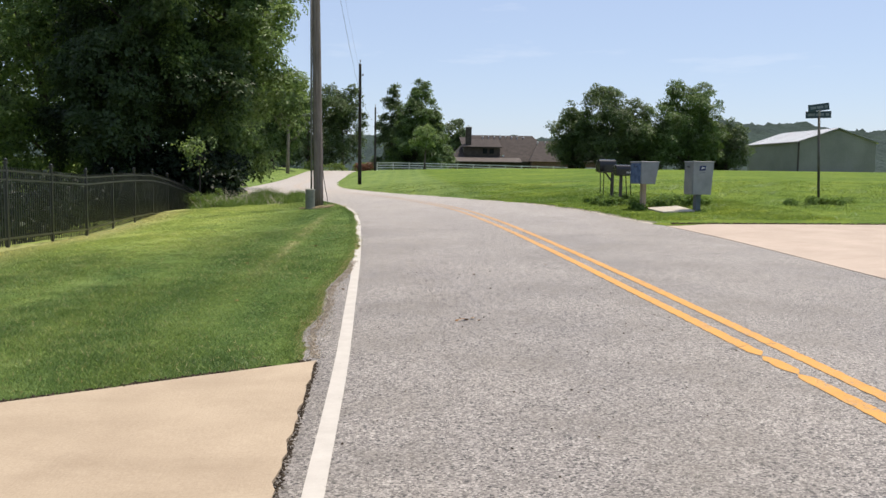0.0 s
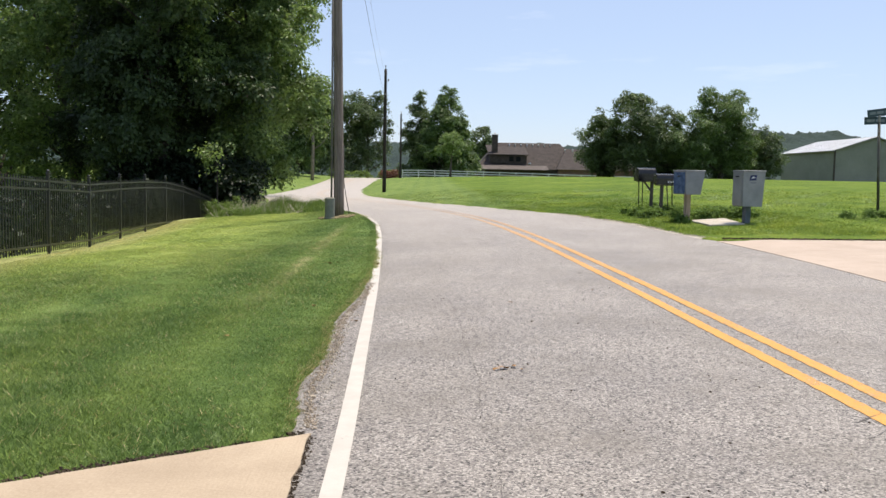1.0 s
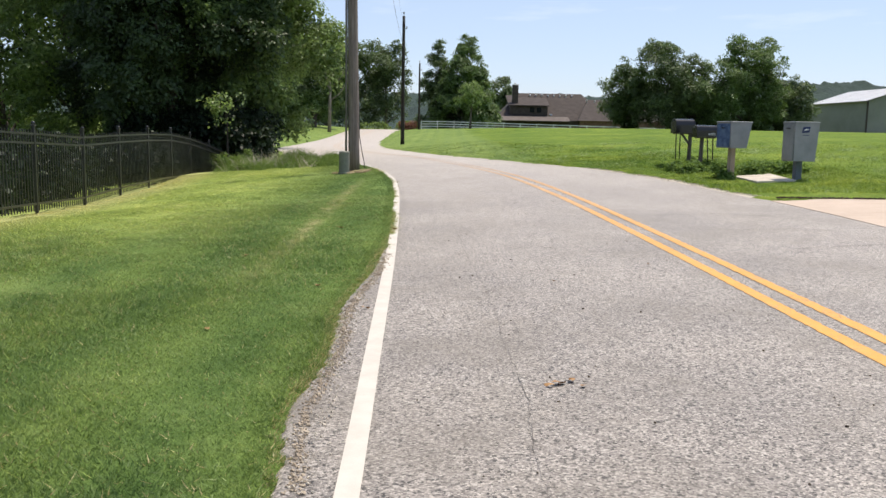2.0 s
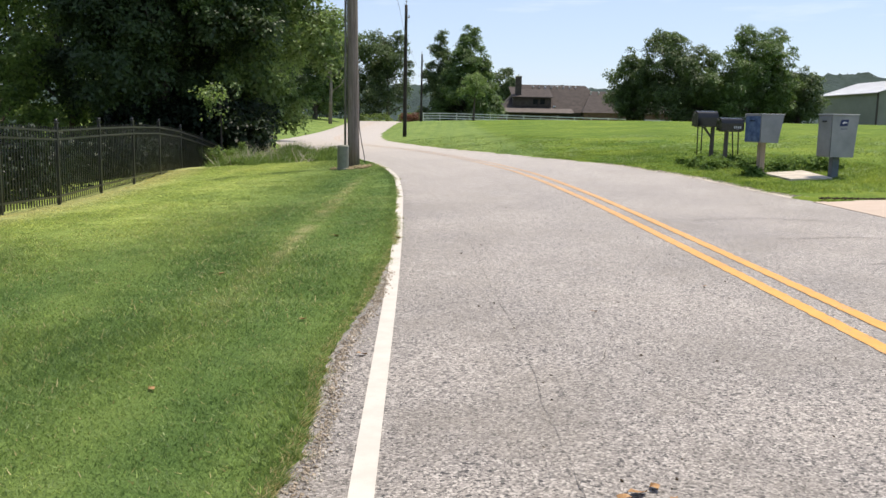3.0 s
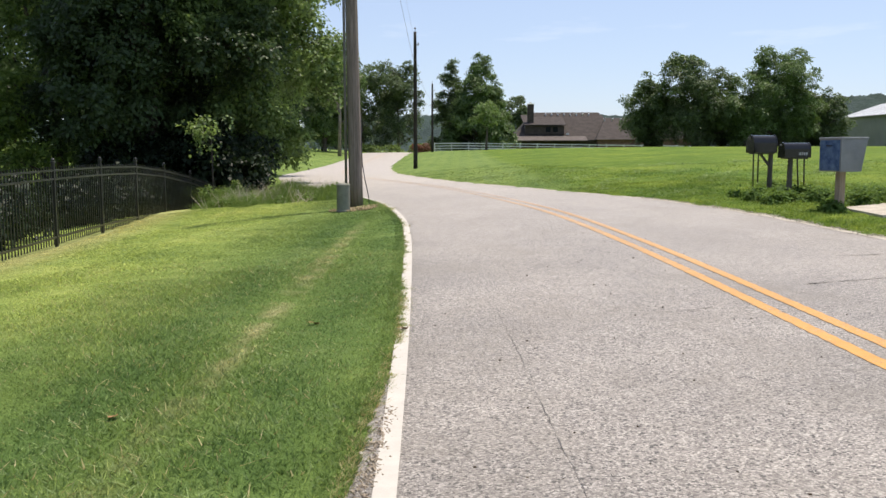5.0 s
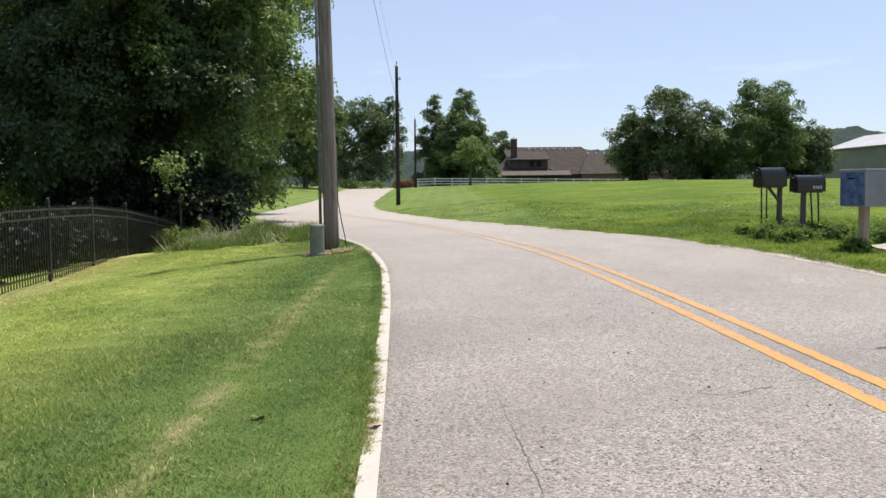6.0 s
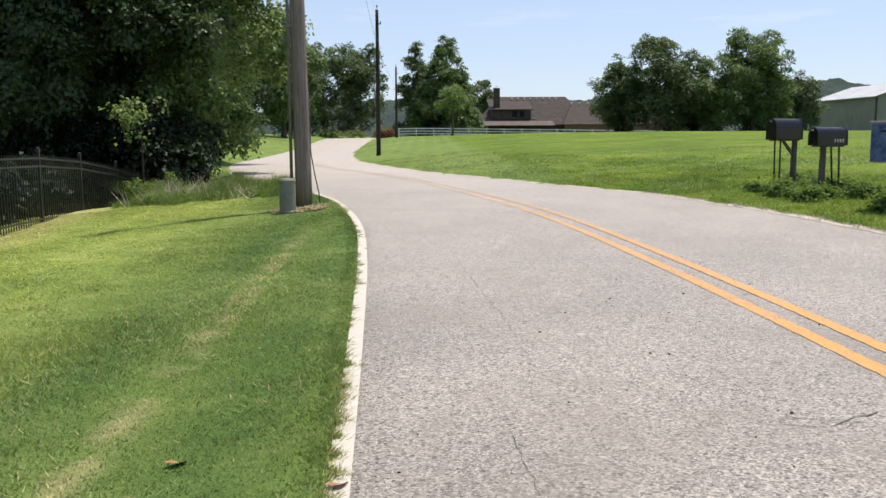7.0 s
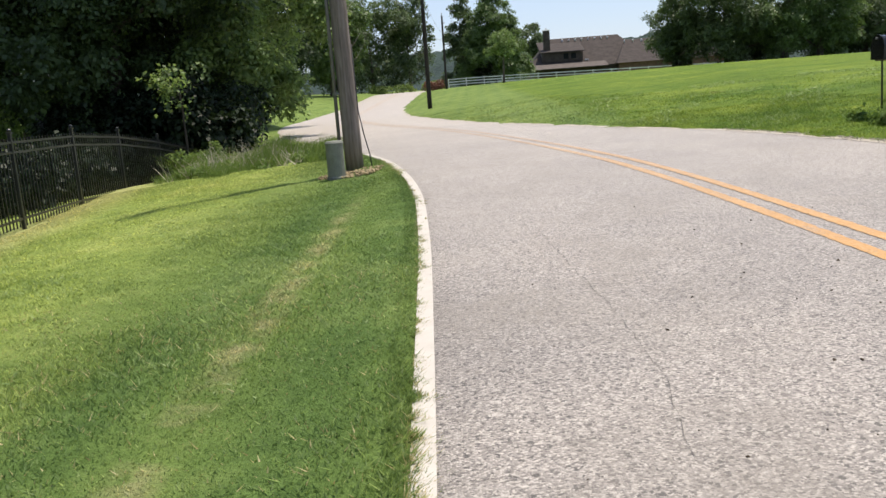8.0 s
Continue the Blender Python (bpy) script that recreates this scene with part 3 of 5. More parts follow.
def tree(name, label, place, height, radius, base, seed, leaf, leaves, size, top=0.55, shape="round", trunk=0.22, lumps=70, bark=BARK, group="", sink=0.15):
    """Tapered trunk, forking limbs and a crown of clumps; base is the height at which foliage begins."""
    rng = np.random.default_rng(seed)
    x, y = place
    ob = thing(name, label, "tree", pose(x, y, gz(x, y) - sink, 0, 0, float(rng.random() * 360)), group)
    cz, hz = (base + height) / 2, (height - base) / 2
    centres, radii = [], []
    boughs = max(6, lumps // 6)
    for i in range(boughs):
        h = 1 - 2 * (i + 0.5) / boughs
        a = i * 2.39996 + rng.normal() * 0.35
        if shape == "cone":
            f = (1 - (h + 1) / 2) ** 0.85 * (0.6 + 0.4 * rng.random()) + 0.03
        else:
            f = max(0.15, 1 - abs(h) ** 2.4) ** 0.5 * (0.55 + 0.5 * rng.random())
        big = radius * (0.26 + 0.16 * rng.random()) * (1.0 if shape == "round" else 0.22 + 0.7 * min(1.0, f))
        reach = f * (radius - big * 0.8)
        c = Vector((math.cos(a) * reach, math.sin(a) * reach, cz + h * (hz - big * 0.7) + rng.normal() * 0.02 * height))
        centres.append(tuple(c))
        radii.append(big * 0.78)
        for k in range(6):
            d = Vector((math.cos(a), math.sin(a), 0.35)) * 0.6 + Vector(rng.normal(size=3)) * 0.75
            d.normalize()
            centres.append(tuple(c + d * big * (0.8 + 0.4 * rng.random())))
            radii.append(big * (0.24 + 0.2 * rng.random()))
    for i in range(boughs // 2):
        centres.append((rng.normal() * radius * 0.22, rng.normal() * radius * 0.22, cz - 0.1 * hz + rng.normal() * hz * 0.35))
        radii.append(radius * (0.34 if shape == "round" else 0.22))
    part("crown", leaf_sprays(rng, centres, radii, leaves, size, leaf), None, ob)
    s = Shape()
    th = base + (height - base) * top
    bend = rng.normal(size=2) * 0.03 * height
    axis = [(bend[0] * q * q, bend[1] * q * q, th * q) for q in (0, 0.06, 0.25, 0.5, 0.75, 1)]
    s.tube(axis, [trunk * 1.5, trunk * 1.08, trunk * 0.95, trunk * 0.75, trunk * 0.5, trunk * 0.18], 9)
    part("trunk", s, bark, ob, smooth=True)
    for i in rng.choice(len(centres), 14, replace=False):
        c = Vector(centres[i])
        q = min(0.95, max(base * 0.7 / th, (c.z - 0.35 * radius) / th))
        p0 = Vector((bend[0] * q * q, bend[1] * q * q, th * q))
        mid = p0.lerp(c, 0.55) + Vector((0, 0, 0.08 * radius))
        r0 = trunk * (1 - q * 0.75) * 0.45
        part("limb", Shape().tube([p0, mid, c], [r0, r0 * 0.6, r0 * 0.15], 6), bark, ob, smooth=True)
    return ob


WOODS = "woodland behind the iron fence"
# brighter leaf colours paint the lit side of the wood, darker ones its shaded face
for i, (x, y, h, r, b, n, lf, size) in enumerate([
        (-10.6, 38.8, 17.5, 5.0, 0.2, 110000, HALF_SHADED_LEAF, 0.14), (-7.7, 41.3, 17, 4.2, 0.6, 100000, SUNLIT_LEAF, 0.14), (-11.8, 41.5, 17, 4.6, 0.4, 50000, SHADED_LEAF, 0.17), (-12.0, 56.5, 19, 7.0, 1.5, 70000, SUNLIT_LEAF, 0.17),
        (-23.0, 50, 17, 6.5, 0.6, 36000, SUNLIT_LEAF, 0.2), (-17.0, 46, 18, 5.2, 0.6, 50000, SUNLIT_LEAF, 0.18), (-19.5, 27.0, 17, 5.8, 0.5, 36000, HALF_SHADED_LEAF, 0.18),
        (-25.5, 33, 18, 6.2, 0.6, 36000, SHADED_LEAF, 0.24), (-27.5, 22.5, 17, 6.0, 0.4, 30000, SHADED_LEAF, 0.24), (-26, 60, 19, 6.5, 0.5, 24000, SHADED_LEAF, 0.26),
        (-36, 46, 20, 8, 0.5, 24000, SHADED_LEAF, 0.26), (-18.5, 16.5, 14, 5.0, 0.2, 36000, SHADED_LEAF, 0.18), (-15.5, 8.0, 13, 4.6, 0.2, 30000, SHADED_LEAF, 0.2)]):
    tree("broadleaf_tree", "tall dense broadleaf tree at the wood edge, sunlight painted into its green leaves" if lf is SUNLIT_LEAF else "tall dense broadleaf tree in woodland, shade painted into its green leaves", (x, y), h, r, b, 11 + i, lf, n, size, group=WOODS, trunk=0.26, lumps=90)
# far side of the bend
for i, (x, y, h, r, b, n, lf) in enumerate([(-16.0, 121, 13.5, 4.6, 0.5, 20000, BRIGHT_LEAF), (-21, 112, 15, 5.5, 0.8, 18000, SHADED_LEAF), (-13.5, 148, 15.5, 6.0, 0.8, 15000, OAK_LEAF), (-8.0, 153, 15, 4.6, 0.8, 15000, OAK_LEAF), (-26, 78, 16, 6.5, 0.4, 14000, SHADED_LEAF), (-24, 138, 15, 6, 0.3, 12000, SHADED_LEAF), (-19, 160, 16, 6.5, 0.3, 12000, OAK_LEAF), (-33, 120, 15, 6.5, 0.3, 10000, SHADED_LEAF)]):
    tree("roadside_tree", "dark green broadleaf tree at the bend of the road", (x, y), h, r, b, 31 + i, lf, int(n * 1.7), 0.27, trunk=0.3, lumps=80, group="trees at the bend")
# bare tree at the bend
def dead_tree(place, height, seed):
    rng = random.Random(seed)
    ob = thing("dead_tree", "leafless grey dead tree beyond the road bend", "tree", pose(place[0], place[1], gz(*place) - 0.1))
    part("trunk", Shape().tube([(0, 0, 0), (0.1, 0, height * 0.4), (-0.1, 0.1, height * 0.75), (0.1, 0, height)], [0.24, 0.17, 0.1, 0.02], 8), GREY_BARK, ob, smooth=True)
    for k in range(16):
        h = height * rng.uniform(0.3, 0.92)
        a, n = rng.random() * 6.283, rng.uniform(0.15, 0.3) * (height - h * 0.6)
        p0 = Vector((0, 0, h))
        p1 = p0 + Vector((math.cos(a), math.sin(a), 0.7)) * n * 0.5
        p2 = p1 + Vector((math.cos(a + 0.3), math.sin(a + 0.3), 1.3)) * n * 0.5
        b = part("branch", Shape().tube([p0, p1, p2], [0.06, 0.04, 0.01], 5), GREY_BARK, ob, smooth=True)
        for j in range(2):
            q = p1.lerp(p2, rng.random())
            e = q + Vector((rng.gauss(0, 1), rng.gauss(0, 1), 0.9)) * n * 0.25
            part("twig", Shape().tube([q, e], [0.02, 0.006], 4), GREY_BARK, b)


dead_tree((-12.9, 112), 12.5, 3)
# field trees
tree("sapling", "slender young tree standing in mown grass", (4.2, 99.9), 5.2, 1.7, 2.4, 51, SUNLIT_LEAF, 3600, 0.17, trunk=0.12, lumps=24, sink=0.02)
tree("maple_tree", "tall pointed green tree beside the white rail fence", (5.0, 137.5), 14.6, 6.0, 0.1, 52, BRIGHT_LEAF, 56000, 0.24, shape="cone", trunk=0.2, lumps=170)
tree("ash_tree", "tall narrow green tree beside the white rail fence", (0.7, 140), 14.6, 3.7, 0.1, 53, OAK_LEAF, 26000, 0.24, shape="cone", trunk=0.2, lumps=150)
tree("shade_tree", "low dark green tree beyond the rail fence", (2.6, 141), 6.5, 3.6, 0.0, 55, SHADED_LEAF, 11000, 0.26, trunk=0.16, lumps=60)
tree("shade_tree", "rounded dark green tree beyond the rail fence", (14.7, 190), 13.5, 3.4, 2.0, 54, OAK_LEAF, 12000, 0.32, trunk=0.2, lumps=50)
for i, (x, y, h, r, b, n, lf) in enumerate([(26.6, 101, 10.0, 5.0, 0.1, 38000, OAK_LEAF), (35.0, 99, 10.5, 4.2, 0.3, 34000, BRIGHT_LEAF), (21.9, 103, 7.6, 3.3, 0.1, 20000, OAK_LEAF), (31, 97.5, 7.2, 2.9, 0.2, 16000, BRIGHT_LEAF), (40.3, 101, 6.0, 2.8, 0.0, 14000, OAK_LEAF), (30.2, 103, 4.6, 3.0, 0.0, 9000, SHADED_LEAF), (37.4, 103, 4.4, 2.6, 0.0, 8000, SHADED_LEAF)]):
    tree("field_tree", "full rounded green tree standing in the field", (x, y), h, r, b, 61 + i, lf, int(n * 1.5), 0.18, trunk=0.28, lumps=110, group="clump of field trees")


# ---- iron fence ----
def bar(a, b, wide, high):
    """A straight bar of square section with a level top."""
    a, b = Vector(a), Vector(b)
    side = (b - a).cross(Vector((0, 0, 1))).normalized() * wide / 2
    up = Vector((0, 0, high / 2))
    s = Shape()
    s.v = [tuple(p + o) for p in (a, b) for o in (-side - up, side - up, side + up, -side + up)]
    s.f = [(0, 1, 2, 3), (7, 6, 5, 4), (0, 4, 5, 1), (1, 5, 6, 2), (2, 6, 7, 3), (3, 7, 4, 0)]
    return s


def iron_fence():
    ob = thing("iron_fence", "black iron picket fence stepping along the lawn edge", "fence")
    post = Shape().box((0, 0, 0.8), (0.056, 0.056, 1.64), bevel=0.006).mesh("post", FENCE_BLACK)
    cap = Shape().box((0, 0, 1.63), (0.085, 0.085, 0.03), bevel=0.008).take(ball(0.036), pose(0, 0, 1.672)).mesh("cap", FENCE_BLACK)
    picket = Shape().box((0, 0, 0.72), (0.018, 0.018, 1.44)).mesh("picket", FENCE_BLACK)
    # the line of posts: along the lawn, then over the crest and down
    line = [(-6.06, 3.6), (-6.23, 6.1), (-6.4, 8.6), (-6.57, 11.1), (-6.75, 13.6), (-6.92, 16.12), (-7.08, 18.65), (-7.24, 21.2), (-7.41, 23.73), (-7.57, 26.3), (-7.74, 28.9), (-7.93, 31.6), (-7.98, 34.2), (-7.9, 36.7), (-7.8, 39.2)]
    base = [0.05, 0.05, 0.05, 0.05, 0.03, 0.0, -0.08, -0.17, -0.14, -0.13, -0.16, -0.31, -0.58, -0.95, -1.35]
    for i, ((x, y), z) in enumerate(zip(line, base)):
        p = part("post", post, None, ob)
        p.location = (x, y, z - 0.05)
        part("cap", cap, None, p)
        if i + 1 == len(line):
            break
        (x2, y2), z2 = line[i + 1], base[i + 1]
        for h in (0.19, 1.27, 1.43):
            part("rail", bar((x, y, z + h), (x2, y2, z2 + h), 0.036, 0.036), FENCE_BLACK, ob)
        for k in range(1, 21):
            u = k / 21
            o = part("picket", picket, None, ob)
            o.location = (x + (x2 - x) * u, y + (y2 - y) * u, z + (z2 - z) * u + 0.06)
    return ob


def ball(r, sides=10):
    bm = bmesh.new()
    bmesh.ops.create_uvsphere(bm, u_segments=sides, v_segments=6, radius=r)
    return bm


iron_fence()


# ---- utility poles ----
def utility_pole(label, place, height, r0, r1, material, lean=(0, 0)):
    x, y = place
    ob = thing("utility_pole", label, "utility pole", pose(x, y, gz(x, y) - 0.1))
    n = 14
    part("shaft", Shape().tube([(lean[0] * i / n, lean[1] * i / n, height * i / n) for i in range(n + 1)], [r0 + (r1 - r0) * i / n for i in range(n + 1)], 20), material, ob, smooth=True)
    return ob


pole = utility_pole("weathered brown wooden utility pole beside the road", (-2.17, 27.2), 11.5, 0.155, 0.1, POLE_WOOD, (-0.15, 0.0))
bend_pole = utility_pole("dark creosoted wooden utility pole at the road bend", (-2.25, 68.5), 9.5, 0.15, 0.1, DARK_POLE)
far_pole = utility_pole("distant dark wooden utility pole", (-1.8, 118.3), 8.7, 0.15, 0.1, DARK_POLE)
for ob, h in ((bend_pole, 9.5), (far_pole, 8.7)):
    part("top_pin", Shape().tube([(0, 0, h), (0, 0, h + 0.16), (0, 0, h + 0.2), (0, 0, h + 0.3)], [0.02, 0.02, 0.06, 0.04], 8), GREY_BARK, ob)
    part("side_bracket", Shape().box((0.13, 0, h - 0.9), (0.2, 0.06, 0.05)), GREY_BARK, ob)
    part("insulator", Shape().tube([(0.22, 0, h - 0.9), (0.22, 0, h - 0.74)], [0.05, 0.035], 8), GREY_BARK, ob)
    part("cable_clamp", Shape().box((0.0, -0.13, h - 1.9), (0.07, 0.12, 0.1)), GREY_BARK, ob)

PIPE_GREY = tinted("grey_plastic_pipe", (0.1, 0.098, 0.09), (0.17, 0.165, 0.15), 5, 0.6, bumpy=0.1)
PEDESTAL_GREEN = tinted("faded_grey_green_plastic", (0.14, 0.145, 0.115), (0.23, 0.235, 0.19), 5, 0.6, bumpy=0.15)
WIRE = tinted("dark_cable", (0.02, 0.02, 0.022), (0.05, 0.05, 0.055), 5, 0.6)
STRAW = tinted("dry_earth", (0.22, 0.16, 0.09), (0.42, 0.34, 0.2), 5, 0.95, grain=40, bumpy=0.8, dist=0.02)
BOX_GREY = tinted("grey_painted_steel", (0.2, 0.212, 0.222), (0.28, 0.292, 0.304), 3, 0.45, 0.2, 50, 0.1)
DOOR_BLUE = tinted("scuffed_blue_steel", (0.02, 0.055, 0.16), (0.12, 0.2, 0.34), 7, 0.35, 0.3, 30, 0.2)
NAVY = tinted("navy_print", (0.01, 0.02, 0.08), (0.02, 0.035, 0.12), 5, 0.5)
PALE_WOOD = tinted("weathered_pale_timber", (0.24, 0.19, 0.14), (0.4, 0.33, 0.26), 4, 0.9, grain=20, bumpy=0.6, stretch=(5, 5, 0.4))
DARK_WOOD = tinted("dark_weathered_timber", (0.05, 0.045, 0.038), (0.14, 0.125, 0.1), 4, 0.9, grain=20, bumpy=0.6, stretch=(5, 5, 0.4))
BLUE_GREY = tinted("blue_grey_paint", (0.07, 0.09, 0.11), (0.13, 0.16, 0.19), 4, 0.6)
BLACK_STEEL = tinted("gloss_black_steel", (0.003, 0.003, 0.0035), (0.008, 0.008, 0.009), 4, 0.16, 0.0, 50, 0.08)
BLACK_STEEL.node_tree.nodes["Principled BSDF"].inputs["Specular IOR Level"].default_value = 0.5
PALE_PRINT = tinted("pale_print", (0.55, 0.55, 0.55), (0.7, 0.7, 0.7), 5, 0.6)
SIGN_GREEN = tinted("dark_green_sign_sheet", (0.012, 0.035, 0.045), (0.025, 0.06, 0.07), 3, 0.4)
SIGN_PRINT = tinted("dulled_reflective_print", (0.1, 0.14, 0.15), (0.2, 0.24, 0.25), 5, 0.5)
SIGN_POST = tinted("weathered_sign_post", (0.045, 0.045, 0.035), (0.1, 0.1, 0.08), 4, 0.6, 0.2)
GALVANISED = tinted("dull_galvanised_steel", (0.14, 0.15, 0.13), (0.26, 0.27, 0.24), 4, 0.5, 0.4)
SHINGLE = tinted("brown_shingles", (0.042, 0.035, 0.031), (0.078, 0.064, 0.057), 1.2, 0.95, grain=9, bumpy=0.7, dist=0.03)
PORCH_ROOF = tinted("pale_brown_shingles", (0.09, 0.075, 0.066), (0.15, 0.128, 0.115), 1.2, 0.95, grain=9, bumpy=0.7, dist=0.03)
BRICK_BROWN = tinted("brown_brick", (0.1, 0.06, 0.045), (0.19, 0.12, 0.09), 1.5, 0.9, grain=9, bumpy=0.5)
SIDING_DARK = tinted("dark_brown_siding", (0.04, 0.032, 0.028), (0.08, 0.065, 0.055), 2, 0.8)
WINDOW_GLASS = mat("window_glass", 0.05)[0]
WINDOW_GLASS.node_tree.nodes["Principled BSDF"].inputs["Base Color"].default_value = (0.015, 0.018, 0.02, 1)
WHITE_VENT = tinted("white_enamel", (0.6, 0.6, 0.6), (0.8, 0.8, 0.8), 3, 0.4)
SAGE_STEEL = tinted("sage_steel_cladding", (0.2, 0.207, 0.178), (0.265, 0.272, 0.236), 0.4, 0.55, 0.1, 5, 0.1)
WHITE_STEEL = tinted("white_steel_roofing", (0.55, 0.55, 0.54), (0.68, 0.68, 0.67), 0.4, 0.4, 0.1, 5, 0.1)
WHITE_RAIL = tinted("white_painted_rail", (0.6, 0.6, 0.58), (0.8, 0.8, 0.78), 1, 0.6)
DEAD_LEAF = tinted("dead_leaf", (0.2, 0.1, 0.04), (0.42, 0.25, 0.11), 20, 0.8)
TAR = tinted("open_crack", (0.07, 0.063, 0.057), (0.17, 0.155, 0.14), 12, 0.95)
# the blue in this base colour stands in for distance haze
HILL_WOOD = tinted("far_wooded_hill", (0.014, 0.028, 0.024), (0.032, 0.055, 0.042), 0.02, 0.95, grain=0.18, bumpy=1.0, dist=3.0)


# ---- paving ----
def slab(name, label, inside, x0, x1, y0, y1, step, lift, material, parent=None):
    """Concrete laid to the fall of the ground: cells of a grid whose corners are bent to the outline."""
    s = Shape()
    ids = {}
    nx, ny = int((x1 - x0) / step), int((y1 - y0) / step)

    def corner(i, j):
        if (i, j) not in ids:
            x, y = inside(i / nx, j / ny)
            ids[i, j] = len(s.v)
            s.v.append((x, y, lift(x, y)))
        return ids[i, j]
    for j in range(ny):
        for i in range(nx):
            s.f.append((corner(i, j), corner(i + 1, j), corner(i + 1, j + 1), corner(i, j + 1)))
    rim = [corner(i, 0) for i in range(nx)] + [corner(nx, j) for j in range(ny)] + [corner(i, ny) for i in range(nx, 0, -1)] + [corner(0, j) for j in range(ny, 0, -1)]
    n = len(s.v)
    s.v += [(s.v[k][0], s.v[k][1], s.v[k][2] - 0.1) for k in rim]
    s.f += [(rim[k], n + k, n + (k + 1) % len(rim), rim[(k + 1) % len(rim)]) for k in range(len(rim))]
    ob = new(name, s.mesh(name, material))
    return tagged(ob, label, "driveway", kind="structure")


def left_drive(u, v):
    # far edge runs back and away from the road; inner edge follows the asphalt
    x = -0.53 - 8.0 * u
    far = 6.37 - 0.54 * 8.0 * u
    y = far - (1 - v) * 9.0
    crumbled = (0.014 * math.sin(y * 17.0) * math.sin(y * 5.3) + 0.008 * math.sin(y * 41.0)) * max(0.0, 1 - u * 20)
    return x + 0.04 * (1 - v) + crumbled, y + 0.004 * math.sin(x * 13.0) * math.sin(x * 4.1) * v


slab("driveway_1", "tan broom-finished concrete driveway meeting the road", left_drive, 0, 8, 0, 9, 0.1,
     lambda x, y: float(road_z(float(LEFT(y)), y)) + 0.016 - 0.012 * (-0.5 - x), CONCRETE)


def right_drive(u, v):
    d = 34 * u
    far = 18.95 - 0.01 * d
    near = 9.0 - 0.5 * d * (1 if d < 5 else 5 / d)
    y = near + (far - near) * v
    return float(RIGHT(y)) - 0.02 + d, y


slab("driveway_2", "wide pinkish concrete driveway apron across the road", right_drive, 0, 34, 0, 10, 0.5,
     lambda x, y: float(road_z(float(RIGHT(y)), y) + (FIELD(y) - road_z(float(RIGHT(y)), y)) * (1 - math.exp(-0.1 * max(0, x - float(RIGHT(y)))))) + 0.008 + 0.045 * min(1.0, max(0.0, x - float(RIGHT(y))) / 1.0), PINK_CONCRETE)


def pad(u, v):
    return 7.3 + (0.95 + 0.1 * v) * u - 0.05 * v, 22.45 + (1.45 + 0.2 * u) * v + 0.2 * u


slab("concrete_pad", "small pale concrete pad in the grass", pad, 0, 2, 0, 2, 0.25, lambda x, y: gz(x, y) + 0.035, GRIT)


def crack(pts, width, seed):
    rng = random.Random(seed)
    s = Shape()
    path = []
    for (xa, ya), (xb, yb) in zip(pts, pts[1:]):
        n = max(3, int(math.hypot(xb - xa, yb - ya) / 0.07))
        path += [(xa + (xb - xa) * k / n + rng.gauss(0, 0.006), ya + (yb - ya) * k / n + rng.gauss(0, 0.006)) for k in range(n)]
    for i, (x, y) in enumerate(path):
        dx, dy = path[min(i + 1, len(path) - 1)][0] - path[max(i - 1, 0)][0], path[min(i + 1, len(path) - 1)][1] - path[max(i - 1, 0)][1]
        q = math.hypot(dx, dy) or 1
        w = width * rng.uniform(0.1, 0.8) * 0.4
        for sgn in (-1, 1):
            px, py = x - sgn * dy / q * w, y + sgn * dx / q * w
            s.v.append((px, py, float(road_z(px, py)) + 0.0052))
    s.f = [(2 * i, 2 * i + 1, 2 * i + 3, 2 * i + 2) for i in range(len(path) - 1)]
    part("crack", s, TAR, road, "dark narrow crack")


for i, (pts, w) in enumerate([([(0.46, 5.4), (0.5, 6.1), (0.46, 6.8), (0.52, 7.7), (0.48, 8.9), (0.5, 10.1), (0.43, 11.2), (0.38, 12.4), (0.35, 13.5), (0.28, 15)], 0.007), ([(0.45, 15.4), (0.54, 16.2), (0.5, 17.5), (0.42, 18.4), (0.3, 20)], 0.006),
                              ([(1.6, 14.95), (1.8, 14.9), (2.0, 15.03), (2.2, 15.12)], 0.022), ([(1.65, 15.05), (1.85, 15.0), (2.05, 14.92)], 0.016), ([(2.7, 6.55), (2.95, 6.75), (3.25, 6.75)], 0.018), ([(2.6, 6.25), (2.9, 6.5)], 0.015),
                              ([(3.4, 16.2), (4.4, 16.6), (5.4, 16.4)], 0.045), ([(3.9, 14.6), (5.0, 14.9), (5.7, 14.7)], 0.04), ([(4.2, 13.0), (5.4, 13.5), (6.2, 13.3)], 0.04), ([(4.6, 18.2), (5.6, 18.5)], 0.045),
                              ([(0.9, 9.6), (1.15, 10.4)], 0.01)]):
    crack(pts, w, i)

# ---- things round the near pole ----
part("riser_pipe", Shape().tube([(-0.22, -0.05, 0.0), (-0.22, -0.05, 3.2), (-0.235, -0.02, 9.0)], 0.03, 10), PIPE_GREY, pole, "grey conduit pipe", smooth=True)
for h in (1.4, 3.4, 5.6):
    part("pipe_clamp", Shape().box((-0.17, -0.03, h), (0.16, 0.09, 0.04), bevel=0.006), GALVANISED, pole)
part("ground_wire", Shape().tube([(0.3, 0.05, 0.02), (0.27, 0.04, 0.35), (0.2, 0.02, 0.7), (0.14, 0.0, 1.1), (0.12, 0, 2.2)], 0.011, 6), WIRE, pole, "thin dark ground wire", smooth=True)
ped = thing("utility_pedestal", "faded grey-green cylindrical utility pedestal at the pole foot", "utility box", pose(-2.35, 26.25, gz(-2.35, 26.25) - 0.04))
part("body", Shape().tube([(0, 0, 0), (0, 0, 0.6)], 0.142, 24), PEDESTAL_GREEN, ped, smooth=False)
